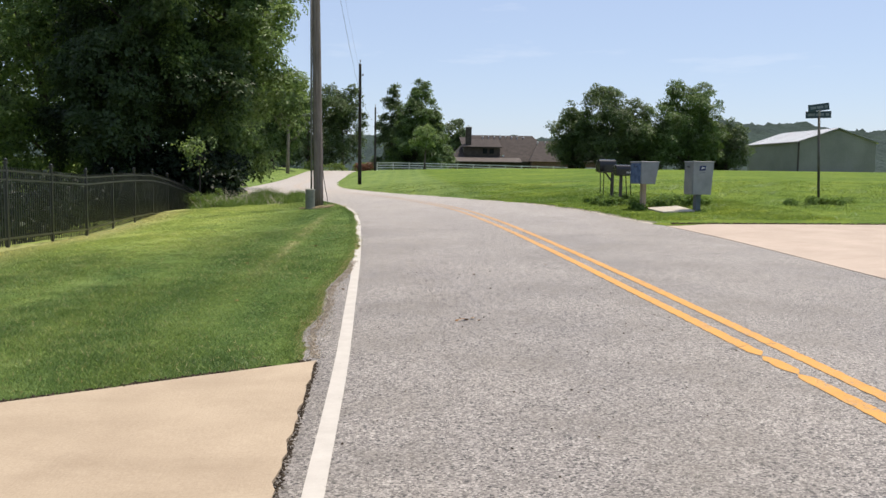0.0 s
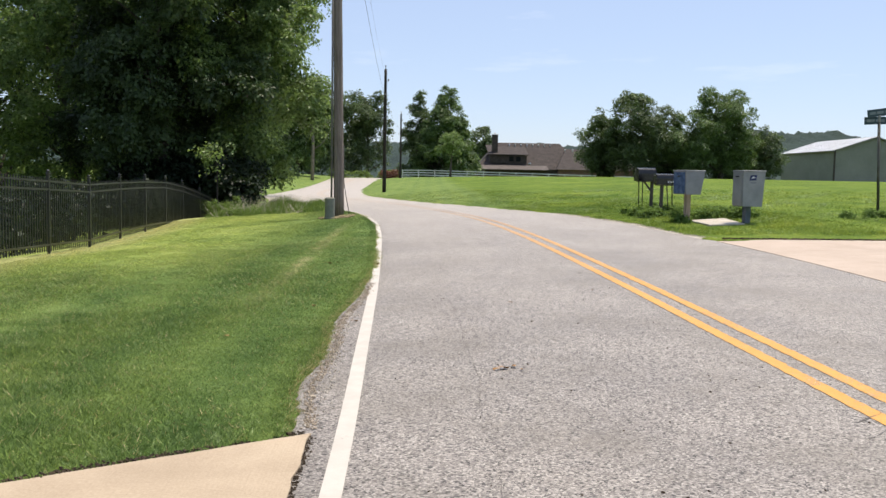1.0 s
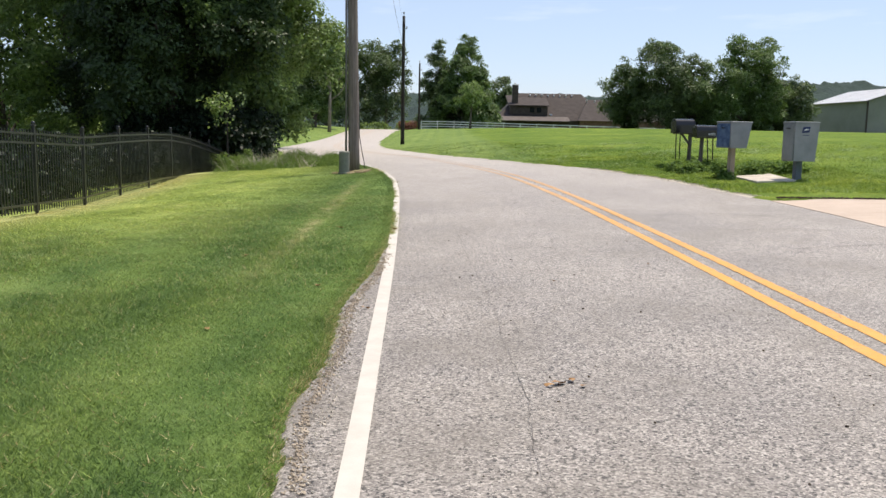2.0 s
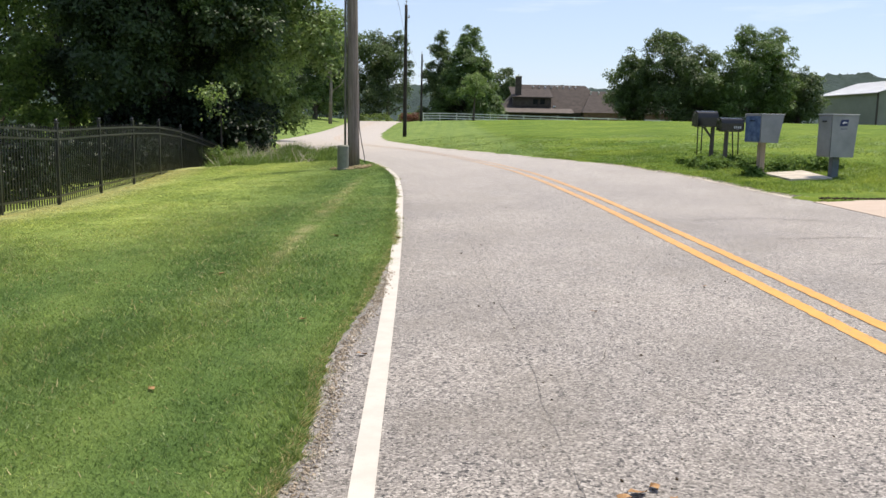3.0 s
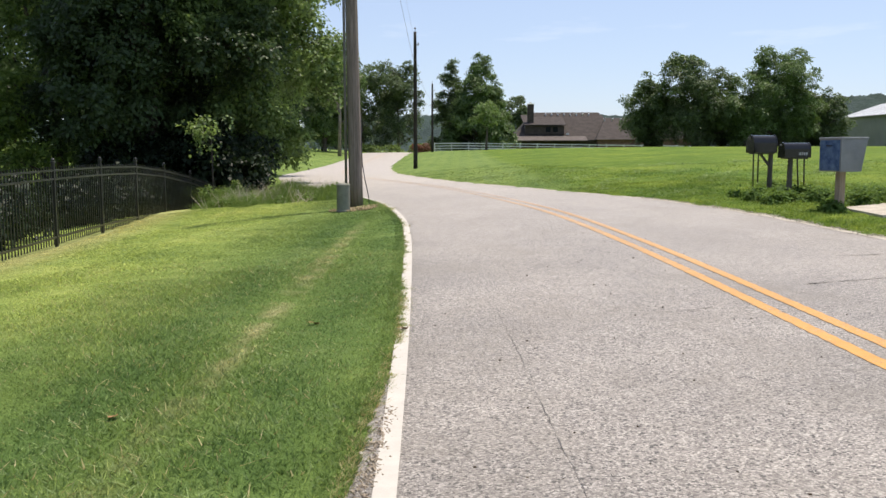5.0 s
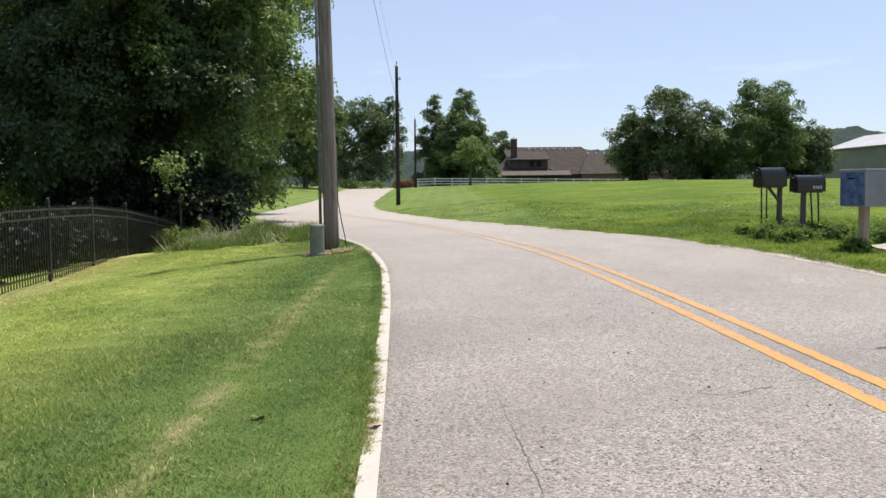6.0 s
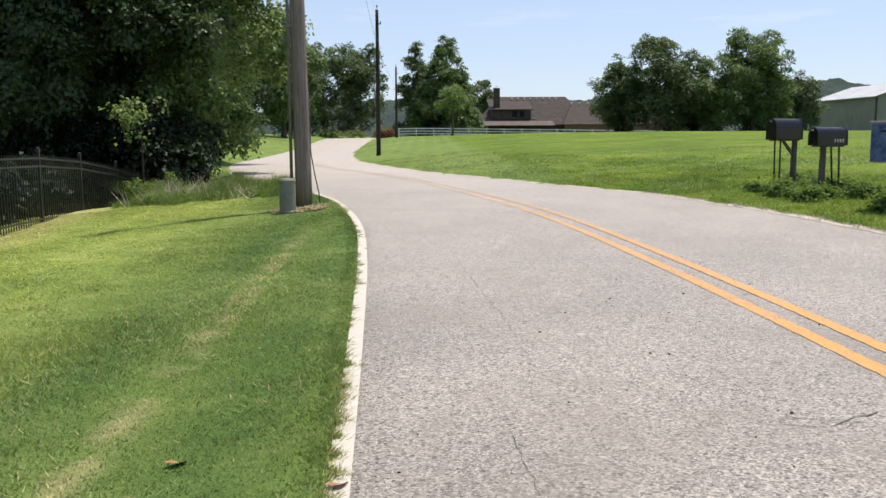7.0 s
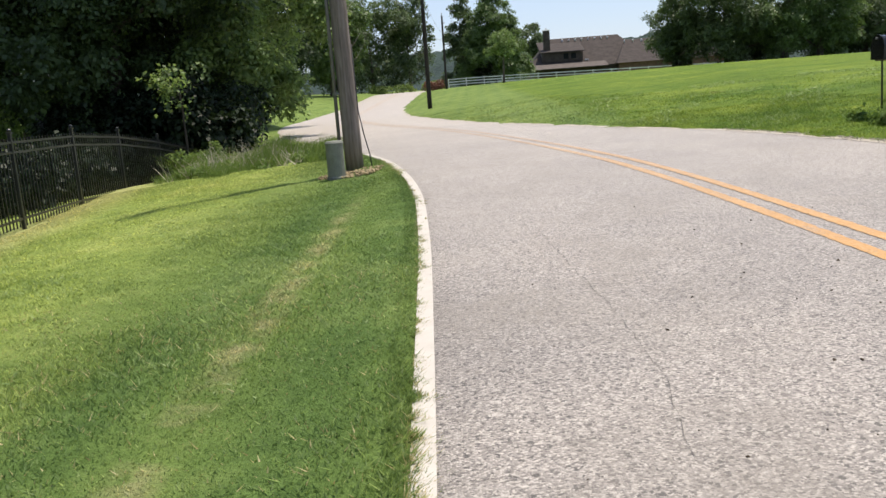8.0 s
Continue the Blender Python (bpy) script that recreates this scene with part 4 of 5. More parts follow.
part("lid", Shape().tube([(0, 0, 0.6), (0, 0, 0.62), (0, 0, 0.645), (0, 0, 0.655)], [0.152, 0.152, 0.135, 0.08], 24), PEDESTAL_GREEN, ped)
part("base_ring", Shape().tube([(0, 0, 0.0), (0, 0, 0.07), (0, 0, 0.09)], [0.156, 0.156, 0.145], 24), PEDESTAL_GREEN, ped)


def scatter_soil(place, r, n, seed, material, name, label, size=0.03):
    rng = random.Random(seed)
    s = Shape()
    for i in range(n):
        a, d = rng.random() * 6.283, r * rng.random() ** 0.5
        x, y = place[0] + math.cos(a) * d, place[1] + math.sin(a) * d * 0.8
        k = size * rng.uniform(0.4, 1.3)
        s.box((x, y, gz(x, y) + k * 0.25 + 0.005), (k, k * rng.uniform(0.5, 1), k * 0.6), pose(0, 0, 0, rng.random() * 60, rng.random() * 60, rng.random() * 180))
    return tagged(new(name, s.mesh(name, material)), label, "soil", kind="stuff")


scatter_soil((-2.15, 26.55), 0.55, 260, 3, STRAW, "bare_soil", "bare dry soil and chippings round the pole", 0.05)


def cable(a, b, sag, r=0.008):
    a, b = Vector(a), Vector(b)
    n = 20
    s = Shape().tube([a.lerp(b, i / n) - Vector((0, 0, 4 * sag * (i / n) * (1 - i / n))) for i in range(n + 1)], r, 5)
    return tagged(new("power_line", s.mesh("power_line", WIRE, True)), "thin dark overhead cable between utility poles", "cable", "overhead cables")


cable((-2.2, 27.3, 10.6), (-2.25, 68.4, 7.6), 0.5)
cable((-2.2, 27.3, 11.6), (-2.25, 68.4, 9.3), 0.5, 0.0035)
cable((-2.25, 68.6, 7.6), (-1.8, 118.2, 8.2), 0.5)
cable((-2.2, 27.1, 10.6), (-2.0, -40, 9.5), 0.8)


# ---- mail boxes ----
def cluster_box(label, place, turn, w, w_low, d, z_low, z_top, post_mat, post_w, logo, door):
    """A steel parcel unit: trapezoid sides, overhanging lid, one post."""
    x, y = place
    g = gz(x, y)
    ob = thing("parcel_mailbox", label, "mailbox", pose(x, y, g - 0.1, 0, 0, turn), "mailboxes by the road")
    lo, hi = z_low - g + 0.1, z_top - g + 0.1
    part("cabinet", Shape().prism([(-w / 2, hi - 0.02), (w / 2, hi - 0.02), (w / 2 - (w - w_low), lo), (-w / 2 + 0.01, lo)], -d / 2, d / 2), BOX_GREY, ob)
    part("lid", Shape().box((0, 0, hi - 0.005), (w + 0.03, d + 0.03, 0.035), bevel=0.008), BOX_GREY, ob)
    t = part("door", Shape().box((-w / 2 - 0.008, 0, (lo + hi) / 2 - 0.01), (0.016, d * 0.9, (hi - lo) * 0.9), bevel=0.004), door, ob, "scuffed blue door" if door is DOOR_BLUE else "")
    part("handle", Shape().box((-w / 2 - 0.028, 0, hi - 0.14), (0.03, 0.14, 0.025), bevel=0.006), BLACK_STEEL, t)
    part("seam", Shape().box((0.0, -d / 2 - 0.002, (lo + hi) / 2 + (hi - lo) * 0.47), (w * 0.96, 0.006, 0.012)), BOX_GREY, ob)
    part("post", Shape().box((-0.03, 0, lo / 2), (post_w, post_w, lo), bevel=0.008), post_mat, ob)
    if logo:
        cx, cz, k = -0.03, hi - 0.17, 0.1
        part("emblem", Shape().prism([(cx - k, cz - k * 0.7), (cx - k * 0.75, cz + k * 0.6), (cx + k, cz + k * 0.7), (cx + k * 0.8, cz - k * 0.6)], -d / 2 - 0.006, -d / 2 + 0.002), NAVY, ob, "navy blue emblem")
        part("emblem_stripe", Shape().prism([(cx - k * 0.6, cz - k * 0.25), (cx - k * 0.1, cz + k * 0.3), (cx + k * 0.85, cz + k * 0.05)], -d / 2 - 0.01, -d / 2 - 0.004), PALE_PRINT, ob)
        part("print_bar", Shape().box((cx, -d / 2 - 0.003, cz - k * 1.25), (0.14, 0.006, 0.012)), NAVY, ob)
    return ob


cluster_box("grey steel mailbox with blue door on a pale timber post", (7.15, 23.72), 13, 0.55, 0.44, 0.6, 1.26, 1.87, PALE_WOOD, 0.13, False, DOOR_BLUE)
cluster_box("tall grey steel mailbox with navy emblem on blue-grey post", (8.4, 22.9), 9, 0.6, 0.54, 0.48, 1.0, 1.88, BLUE_GREY, 0.15, True, BOX_GREY)


def rural_mailbox(label, place, turn, length, width, z_low, z_top, legs, post_x, brace, post_mat, numbers):
    """Dome-topped steel box on a timber post and thin rods."""
    x, y = place
    g = gz(x, y)
    ob = thing("rural_mailbox", label, "mailbox", pose(x, y, g - 0.1, 0, 0, turn), "mailboxes by the road")
    lo, hi = z_low - g + 0.1, z_top - g + 0.1
    r = width / 2
    wall = hi - lo - r
    arch = [(-r, lo), (r, lo)] + [(r * math.cos(a * math.pi / 12), lo + wall + r * math.sin(a * math.pi / 12)) for a in range(13)]  # rounded top
    m = pose(0, 0, 0, 0, 0, 90)
    part("shell", Shape().prism(arch, -length / 2, length / 2, m), BLACK_STEEL, ob)
    rim = [(px * 1.05, lo - 0.006 + (pz - lo) * 1.04) for px, pz in arch]
    d = part("door", Shape().prism(rim, length / 2, length / 2 + 0.03, m), BLACK_STEEL, ob)
    part("latch", Shape().box((-length / 2 - 0.045, 0, hi - 0.05), (0.03, 0.05, 0.035), bevel=0.006), GALVANISED, d)
    part("back_plate", Shape().prism(rim, -length / 2 - 0.015, -length / 2, m), BLACK_STEEL, ob)
    part("floor_board", Shape().box((0, 0, lo - 0.016), (length * 0.9, width * 0.8, 0.03)), DARK_WOOD, ob)
    part("post", Shape().tube([(post_x, 0, 0), (post_x + 0.01, 0, lo - 0.02)], [0.062, 0.052], 4), post_mat, ob)
    if brace:
        part("brace", Shape().tube([(post_x, 0, lo - 0.32), (post_x - 0.24, 0, lo - 0.03)], 0.035, 4), post_mat, ob)
    for lx, low in legs:
        part("leg", Shape().tube([(low, 0.0, 0), (lx, 0, lo)], 0.017, 8), BLACK_STEEL, ob)
    if numbers:
        for k in range(4):
            part("number_bar", Shape().box((0.04 + k * 0.052, -r - 0.002, lo + wall * 0.45), (0.022, 0.006, 0.06)), PALE_PRINT, ob)
    part("flag", Shape().box((-0.08, r + 0.012, lo + wall * 0.8), (0.2, 0.01, 0.045)).box((0.02, r + 0.012, lo + wall * 0.65), (0.03, 0.012, 0.16)), GALVANISED, ob)
    return ob


rural_mailbox("large black dome-topped mailbox on a braced timber post", (7.0, 27.4), 9, 0.52, 0.34, 1.6, 1.99, [(-0.2, -0.18), (-0.08, -0.07)], 0.21, True, DARK_WOOD, False)
rural_mailbox("black dome-topped mailbox on a timber post with thin rods", (7.22, 26.1), 9, 0.55, 0.27, 1.5, 1.81, [(0.06, 0.14), (0.22, 0.26)], -0.1, False, DARK_WOOD, True)


# ---- street sign ----
def street_sign():
    x, y = 12.5, 24.3
    ob = thing("street_sign", "street name sign with two dark green blades on a steel post", "street sign", pose(x, y, gz(x, y) - 0.1))
    part("post", Shape().tube([(0, 0, 0), (-0.12, 0, 2.62)], 0.036, 10), SIGN_POST, ob, smooth=True)
    part("bracket", Shape().box((-0.12, 0, 2.7), (0.06, 0.05, 0.2), bevel=0.008), GALVANISED, ob)
    for h, turn, slope, wide in ((2.66, -8, -2, 0.72), (2.87, 14, -8, 0.74)):
        b = part("blade", Shape().box((0, 0, 0), (wide, 0.012, 0.2), bevel=0.003), SIGN_GREEN, ob, "dark green street name blade")
        b.matrix_local = pose(-0.14, 0, h, 0, slope, turn)
        for px, w in ((-0.2, 0.2), (0.04, 0.22), (0.25, 0.1)):
            part("letter_bar", Shape().box((px, -0.008, 0.0), (w, 0.004, 0.07)), SIGN_PRINT, b)


street_sign()


# ---- white rail fence ----
def rail_fence():
    ob = thing("rail_fence", "long white three-rail timber fence across the field", "fence")
    a, b, n = Vector((-1.7, 133.0)), Vector((40.0, 130.2)), 17
    pts = [a.lerp(b, i / n) for i in range(n + 1)]
    tops = [gz(p.x, p.y) for p in pts]
    post = Shape().box((0, 0, 0.55), (0.14, 0.14, 1.4), bevel=0.01).mesh("post", WHITE_RAIL)
    for i, (p, z) in enumerate(zip(pts, tops)):
        part("post", post, None, ob).location = (p.x, p.y, z)
        if i < n:
            q, z2 = pts[i + 1], tops[i + 1]
            for h in (0.42, 0.78, 1.14):
                part("rail", Shape().tube([(p.x, p.y - 0.08, z + h), (q.x, q.y - 0.08, z2 + h)], 0.085, 4), WHITE_RAIL, ob)


rail_fence()


# ---- house ----
def house():
    x0, x1, y0, y1, eave, ridge = 11.8, 33.0, 163.0, 180.0, 3.8, 9.0
    ob = thing("house", "brown brick house with a broad brown shingle roof", "house")
    base = -0.5
    ym = (y0 + y1) / 2
    part("wall", Shape().box(((x0 + x1) / 2, ym, (base + eave) / 2), (x1 - x0 - 1.2, y1 - y0 - 1.2, eave - base)), BRICK_BROWN, ob)
    s = Shape()
    s.v = [(x0, y0, eave), (x1, y0, eave), (x1, y1, eave), (x0, y1, eave), (16.4, ym, ridge), (28.6, ym, ridge)]
    s.f = [(0, 1, 5, 4), (1, 2, 5), (2, 3, 4, 5), (3, 0, 4), (3, 2, 1, 0)]
    roof = part("roof", s, SHINGLE, ob, "brown shingle hip roof")
    w = Shape()
    w.v = [(26.5, 161.0, eave), (47.0, 161.0, eave), (47.0, 178, eave), (26.5, 178, eave), (29.5, 169.5, 7.9), (43.5, 169.5, 7.9)]
    w.f = s.f
    part("wing_roof", w, SHINGLE, ob, "lower brown shingle wing roof")
    part("wing_wall", Shape().box((36.75, 169.5, (base + eave) / 2), (19.6, 15.8, eave - base)), BRICK_BROWN, ob)
    fascia = Shape().box(((x0 + x1) / 2, y0 - 0.02, eave - 0.12), (x1 - x0, 0.06, 0.24))
    part("fascia", fascia, SIDING_DARK, ob)
    # dark strip that paints the shade on the wall below the eave
    part("eave_shade_band", Shape().box((20, y0 + 0.3, 3.2), (15, 0.2, 0.9)), SIDING_DARK, ob)
    part("porch_roof", Shape().prism([(160.6, 3.55), (163.6, 4.35), (163.6, 4.45), (160.6, 3.65)], 12.2, 25.0, Matrix(((0, 1, 0, 0), (1, 0, 0, 0), (0, 0, 1, 0), (0, 0, 0, 1)))), PORCH_ROOF, ob, "paler porch roof")
    ch = part("chimney", Shape().box((15.3, 165.6, 7.0), (1.1, 1.0, 6.4), bevel=0.03), SIDING_DARK, ob, "tall dark brick chimney")
    part("chimney_cap", Shape().box((15.3, 165.6, 10.25), (1.3, 1.2, 0.16), bevel=0.03).tube([(15.3, 165.6, 10.3), (15.3, 165.6, 10.6)], 0.22, 10), WHITE_VENT, ch)
    dormer = part("dormer", Shape().box((17.8, 166.4, 5.55), (7.0, 4.0, 1.5)), SIDING_DARK, ob, "dark sided shed dormer")
    part("dormer_roof", Shape().prism([(163.9, 6.35), (171.5, 8.4), (171.5, 8.55), (163.9, 6.5)], -3.8, 3.8, pose(17.8, 0, 0) @ Matrix(((0, 1, 0, 0), (1, 0, 0, 0), (0, 0, 1, 0), (0, 0, 0, 1)))), SHINGLE, ob)
    for px in (18.4, 19.7):
        part("window_frame", Shape().box((px, 164.38, 5.65), (1.0, 0.06, 1.05), bevel=0.02), SIDING_DARK, dormer)
    for px in (18.4, 19.7):
        part("pane", Shape().box((px, 164.33, 5.65), (0.84, 0.03, 0.9)), WINDOW_GLASS, dormer)
    vent = Shape().tube([(0, 0, -0.2), (0, 0, 0.12), (0, 0, 0.24), (0, 0, 0.3)], [0.11, 0.11, 0.2, 0.1], 10).mesh("roof_vent", WHITE_VENT, True)
    for k in range(8):
        part("roof_vent", vent, None, ob, "small white roof vent").location = (18.6 + k * 1.15, ym - 1.0, ridge - 0.55)
    for k in range(3):
        part("roof_vent", vent, None, ob).location = (29.2 + k * 1.5, 168.3, 7.5)
    part("skylight", Shape().box((21.9, 164.6, 4.85), (0.5, 0.5, 0.2)), WHITE_VENT, ob)


house()


# ---- metal barn ----
def barn():
    x0, x1, y0, y1, eave, ridge = 50.6, 60.5, 104.0, 119.0, 5.9, 7.55
    base = 1.2
    ob = thing("metal_barn", "sage green metal barn with a white pitched roof", "barn")
    xm = (x0 + x1) / 2
    part("wall", Shape().prism([(x0, base), (x1, base), (x1, eave), (xm, ridge - 0.1), (x0, eave)], y0, y1), SAGE_STEEL, ob)
    for a, b in ((x0 - 0.25, xm), (x1 + 0.25, xm)):
        z0 = eave - 0.1
        part("roof", Shape().prism([(a, z0), (b, ridge), (b, ridge + 0.12), (a, z0 + 0.12)], y0 - 0.25, y1 + 0.25), WHITE_STEEL, ob, "white ribbed steel roof slope")
        n = 17
        rib = Shape()
        for k in range(n):
            yy = y0 + (y1 - y0) * k / (n - 1)
            rib.tube([(a, yy, z0 + 0.13), (b, yy, ridge + 0.13)], 0.03, 4)
        tagged(part("roof_ribs", rib, WHITE_STEEL, ob), kind="stuff")
    rib = Shape()
    for k in range(36):
        px = x0 + (x1 - x0) * (k + 0.5) / 36
        top = eave + (ridge - eave) * (1 - abs(px - xm) / (xm - x0)) - 0.12
        rib.box((px, y0 - 0.015, (base + top) / 2), (0.03, 0.03, top - base))
    for k in range(50):
        py = y0 + (y1 - y0) * (k + 0.5) / 50
        rib.box((x0 - 0.015, py, (base + eave) / 2), (0.03, 0.03, eave - base))
    tagged(part("wall_ribs", rib, SAGE_STEEL, ob), kind="stuff")
    part("corner_trim", Shape().box((x0 - 0.01, y0 - 0.01, (base + eave) / 2), (0.16, 0.16, eave - base)), SIDING_DARK, ob)
    part("gable_trim", Shape().tube([(x0 - 0.2, y0 - 0.28, eave - 0.02), (xm, y0 - 0.28, ridge + 0.05), (x1 + 0.2, y0 - 0.28, eave - 0.02)], 0.08, 4), GALVANISED, ob)
    part("gutter", Shape().tube([(x0 - 0.28, y0 - 0.2, eave - 0.06), (x0 - 0.28, y1 + 0.2, eave - 0.06)], 0.08, 6), GALVANISED, ob)


barn()


# ---- weeds, bushes and grass ----
def weed_patch(name, label, spots, material, seed, leaves, size, height):
    """Rank low growth: leafy mounds that meet one another."""
    rng = np.random.default_rng(seed)
    cen = [(x, y, gz(x, y) + h * 0.4) for x, y, r, h in spots]
    rad = [r for x, y, r, h in spots]
    me = leaf_sprays(rng, cen, rad, leaves, size, material, name, 10, 1.9, height)
    return tagged(new(name, me), label, "weeds", kind="stuff")


rnd = random.Random(7)
weed_patch("weeds", "rank green weeds round the mailbox posts", [(6.4 + rnd.random() * 1.5, 25.2 + rnd.random() * 2.6, rnd.uniform(0.12, 0.26), 0.14) for _ in range(30)] + [(7.3 + rnd.random() * 2.2, 24.3 + rnd.random() * 0.8, rnd.uniform(0.15, 0.28), 0.2) for _ in range(16)] + [(6.75 + rnd.random() * 0.4, 23.4 + rnd.random() * 0.4, 0.16, 0.12) for _ in range(4)], MOUND_LEAF, 5, 17000, 0.07, 0.95)
weed_patch("weeds", "green weeds round the street sign post", [(12.5 + rnd.gauss(0, 0.35), 24.2 + rnd.gauss(0, 0.3), 0.22, 0.15) for _ in range(9)], MOUND_LEAF, 6, 3000, 0.055, 0.6)
weed_patch("weeds", "tall pale green weeds between lawn and woodland", [(-3.0 - rnd.random() * 3.4, 30.0 + rnd.random() * 3.2, rnd.uniform(0.08, 0.18), 0.3) for _ in range(60)], WEED_LEAF, 8, 4500, 0.06, 0.9)
weed_patch("bush", "light green shrub at the end of the iron fence", [(-7.0 + rnd.gauss(0, 0.3), 34.2 + rnd.gauss(0, 0.3), 0.15, 0.7 + rnd.gauss(0, 0.35)) for _ in range(12)], WEED_LEAF, 9, 2200, 0.08, 1.3)
weed_patch("bushes", "low shrubs at the crest of the road", [(-5.0 + rnd.random() * 3, 140 + rnd.random() * 4, 0.9, 1.2) for _ in range(12)] + [(-14 + rnd.random() * 7, 143, 1.0, 1.0) for _ in range(9)], WEED_LEAF, 10, 7000, 0.22, 0.9)
# undergrowth and thicket get near-black leaves that paint in the wood's shade
weed_patch("undergrowth", "undergrowth behind the iron fence with shade painted into its dark leaves", [(-8.9 - rnd.random() * 9, 13 + rnd.random() * 24, rnd.uniform(0.5, 1.0), rnd.uniform(0.6, 2.6)) for _ in range(190)], DEEP_SHADED_LEAF, 12, 44000, 0.17, 0.95)
weed_patch("thicket", "dense thicket at the foot of the wood edge, shade painted into its dark leaves", [(-6.9 - rnd.random() * 5, 36.5 + rnd.random() * 4.5, rnd.uniform(0.5, 0.9), rnd.uniform(0.5, 5.5)) for _ in range(60)], DEEP_SHADED_LEAF, 13, 36000, 0.15, 1.0)
RED_LEAF = leafy("russet_leaves", (0.1, 0.04, 0.025), (0.2, 0.09, 0.05), (0.3, 0.12, 0.06), 0.35)
weed_patch("russet_shrub", "russet shrub beside the road crest", [(-3.6 + rnd.gauss(0, 0.5), 126 + rnd.gauss(0, 0.5), 0.5, 0.9 + rnd.random() * 1.2) for _ in range(12)], RED_LEAF, 17, 2500, 0.16, 1.0)
# hanging bough built as a sapling: thin trunk added, sunlight in the leaf colour
tree("hanging_bough", "hanging bough at the wood edge, sunlight painted into its leaves, on an added trunk", (-7.5, 35.0), 3.2, 0.8, 2.2, 77, SUNLIT_LEAF, 480, 0.11, trunk=0.04, lumps=30, bark=DARK_POLE)


def grass(name, label, xa, xb, ya, yb, n, tall, wide, seed, keep=None, lean=0.0, flop=0.8, material=None):
    """Upright blades, one thin triangle each, over a stretch of turf."""
    rng = np.random.default_rng(seed)
    y = ya + (yb - ya) * rng.random(n)
    lo, hi = xa(y), xb(y)
    x = lo + (hi - lo) * rng.random(n)
    if keep is not None:
        k = keep(x, y)
        x, y = x[k], y[k]
    n = len(x)
    z = roughened(x, y) - 0.008
    a = rng.random(n) * 6.283
    h = tall * (0.55 + 0.7 * rng.random(n)) * (0.8 + 0.25 * np.sin(x * 2.1 + 1.7 * np.sin(y * 0.9)))
    w = wide * (0.6 + 0.8 * rng.random(n))
    dx, dy = np.cos(a) * w, np.sin(a) * w
    t = rng.normal(size=(n, 2)) * flop * h[:, None]
    t[:, 0] += lean * h
    p = np.stack([x, y, z], 1)
    v = np.stack([p - np.stack([dx, dy, 0 * z], 1), p + np.stack([dx, dy, 0 * z], 1), p + np.stack([t[:, 0], t[:, 1], h], 1)], 1)
    return tagged(new(name, quads(name, v.reshape(-1, 3), 3, material or BLADES)), label, "grass", kind="stuff")


def off_drive(x, y):
    return y > 6.42 + 0.54 * (x + 0.53) + 0.03 * np.sin(x * 9)


def const(c):
    return lambda y: c + 0 * y


def verge(d):
    return lambda y: LEFT(y) - d


def right_verge(d):
    return lambda y: RIGHT(y) + d


PALE_STEM = leafy("bleached_stems", (0.3, 0.27, 0.2), (0.55, 0.5, 0.4), (0.5, 0.45, 0.3), 0.3)
LAWN = "short mown green lawn grass beside the road"
grass("grass", LAWN, const(-4.6), verge(0.02), 3.0, 10.5, 190000, 0.04, 0.0046, 1, off_drive)
grass("grass", LAWN, const(-6.4), verge(0.02), 10.5, 18.0, 150000, 0.038, 0.0056, 2)
grass("grass", LAWN, const(-7.3), verge(0.02), 18.0, 27.0, 100000, 0.036, 0.0075, 3, flop=1.1)
grass("grass", LAWN, const(-7.8), verge(0.05), 27.0, 30.0, 40000, 0.045, 0.009, 4)
grass("tall_grass", "long pale grass and weed stems before the woodland", const(-7.6), lambda y: LEFT(y) - 0.6, 29.8, 34.6, 15000, 0.26, 0.009, 14, lambda x, y: (x > -6.7 + 0.3 * np.sin(y * 3)) & (y > 30.2 + 0.5 * np.sin(x * 2.7) + 0.3 * np.sin(x * 6.1)), lean=0.15, material=WEED_LEAF)
grass("tall_grass", "tall bright grass standing near the utility pole", const(-4.9), const(-3.0), 30.6, 33.2, 5000, 0.48, 0.01, 44, lambda x, y: np.sin(x * 5.1) + np.sin(y * 3.7 + x) > -0.3, lean=0.1, flop=0.35, material=WEED_LEAF)
grass("dead_stems", "bleached dead stems among the weeds", const(-6.6), const(-3.6), 30.3, 33.0, 420, 0.55, 0.012, 45, None, flop=0.6, material=PALE_STEM)
grass("tall_grass", "long green grass tufts at the fence end", const(-7.3), const(-6.5), 33.6, 34.8, 1000, 0.6, 0.012, 15, material=WEED_LEAF)
CLOVER = leafy("clover", (0.16, 0.25, 0.07), (0.34, 0.42, 0.17), (0.35, 0.45, 0.12), 0.35)


def patchy(x, y):
    return np.sin(x * 2.9 + 1.3 * np.sin(y * 1.7)) + np.sin(y * 2.3 + 1.1 * np.sin(x * 3.3)) + 0.7 * np.sin(x * 7.1 - y * 5.3) > 0.9


grass("clover", "pale clover and coarse bright tufts in the lawn", const(-5.6), verge(0.25), 4.0, 16.0, 34000, 0.034, 0.006, 41, lambda x, y: off_drive(x, y) & patchy(x, y), flop=1.3, material=CLOVER)
grass("clover", "pale clover and coarse bright tufts in the lawn", const(-7.2), verge(0.3), 16.0, 27.0, 18000, 0.036, 0.01, 42, patchy, flop=1.3, material=CLOVER)
grass("clover", "bright weeds and clover in the field grass", right_verge(0.3), right_verge(14.0), 20.2, 44.0, 26000, 0.09, 0.016, 43, lambda x, y: patchy(x * 0.6, y * 0.6) & ~((x > 7.1) & (x < 8.5) & (y > 22.3) & (y < 24.3)), flop=1.2, material=CLOVER)
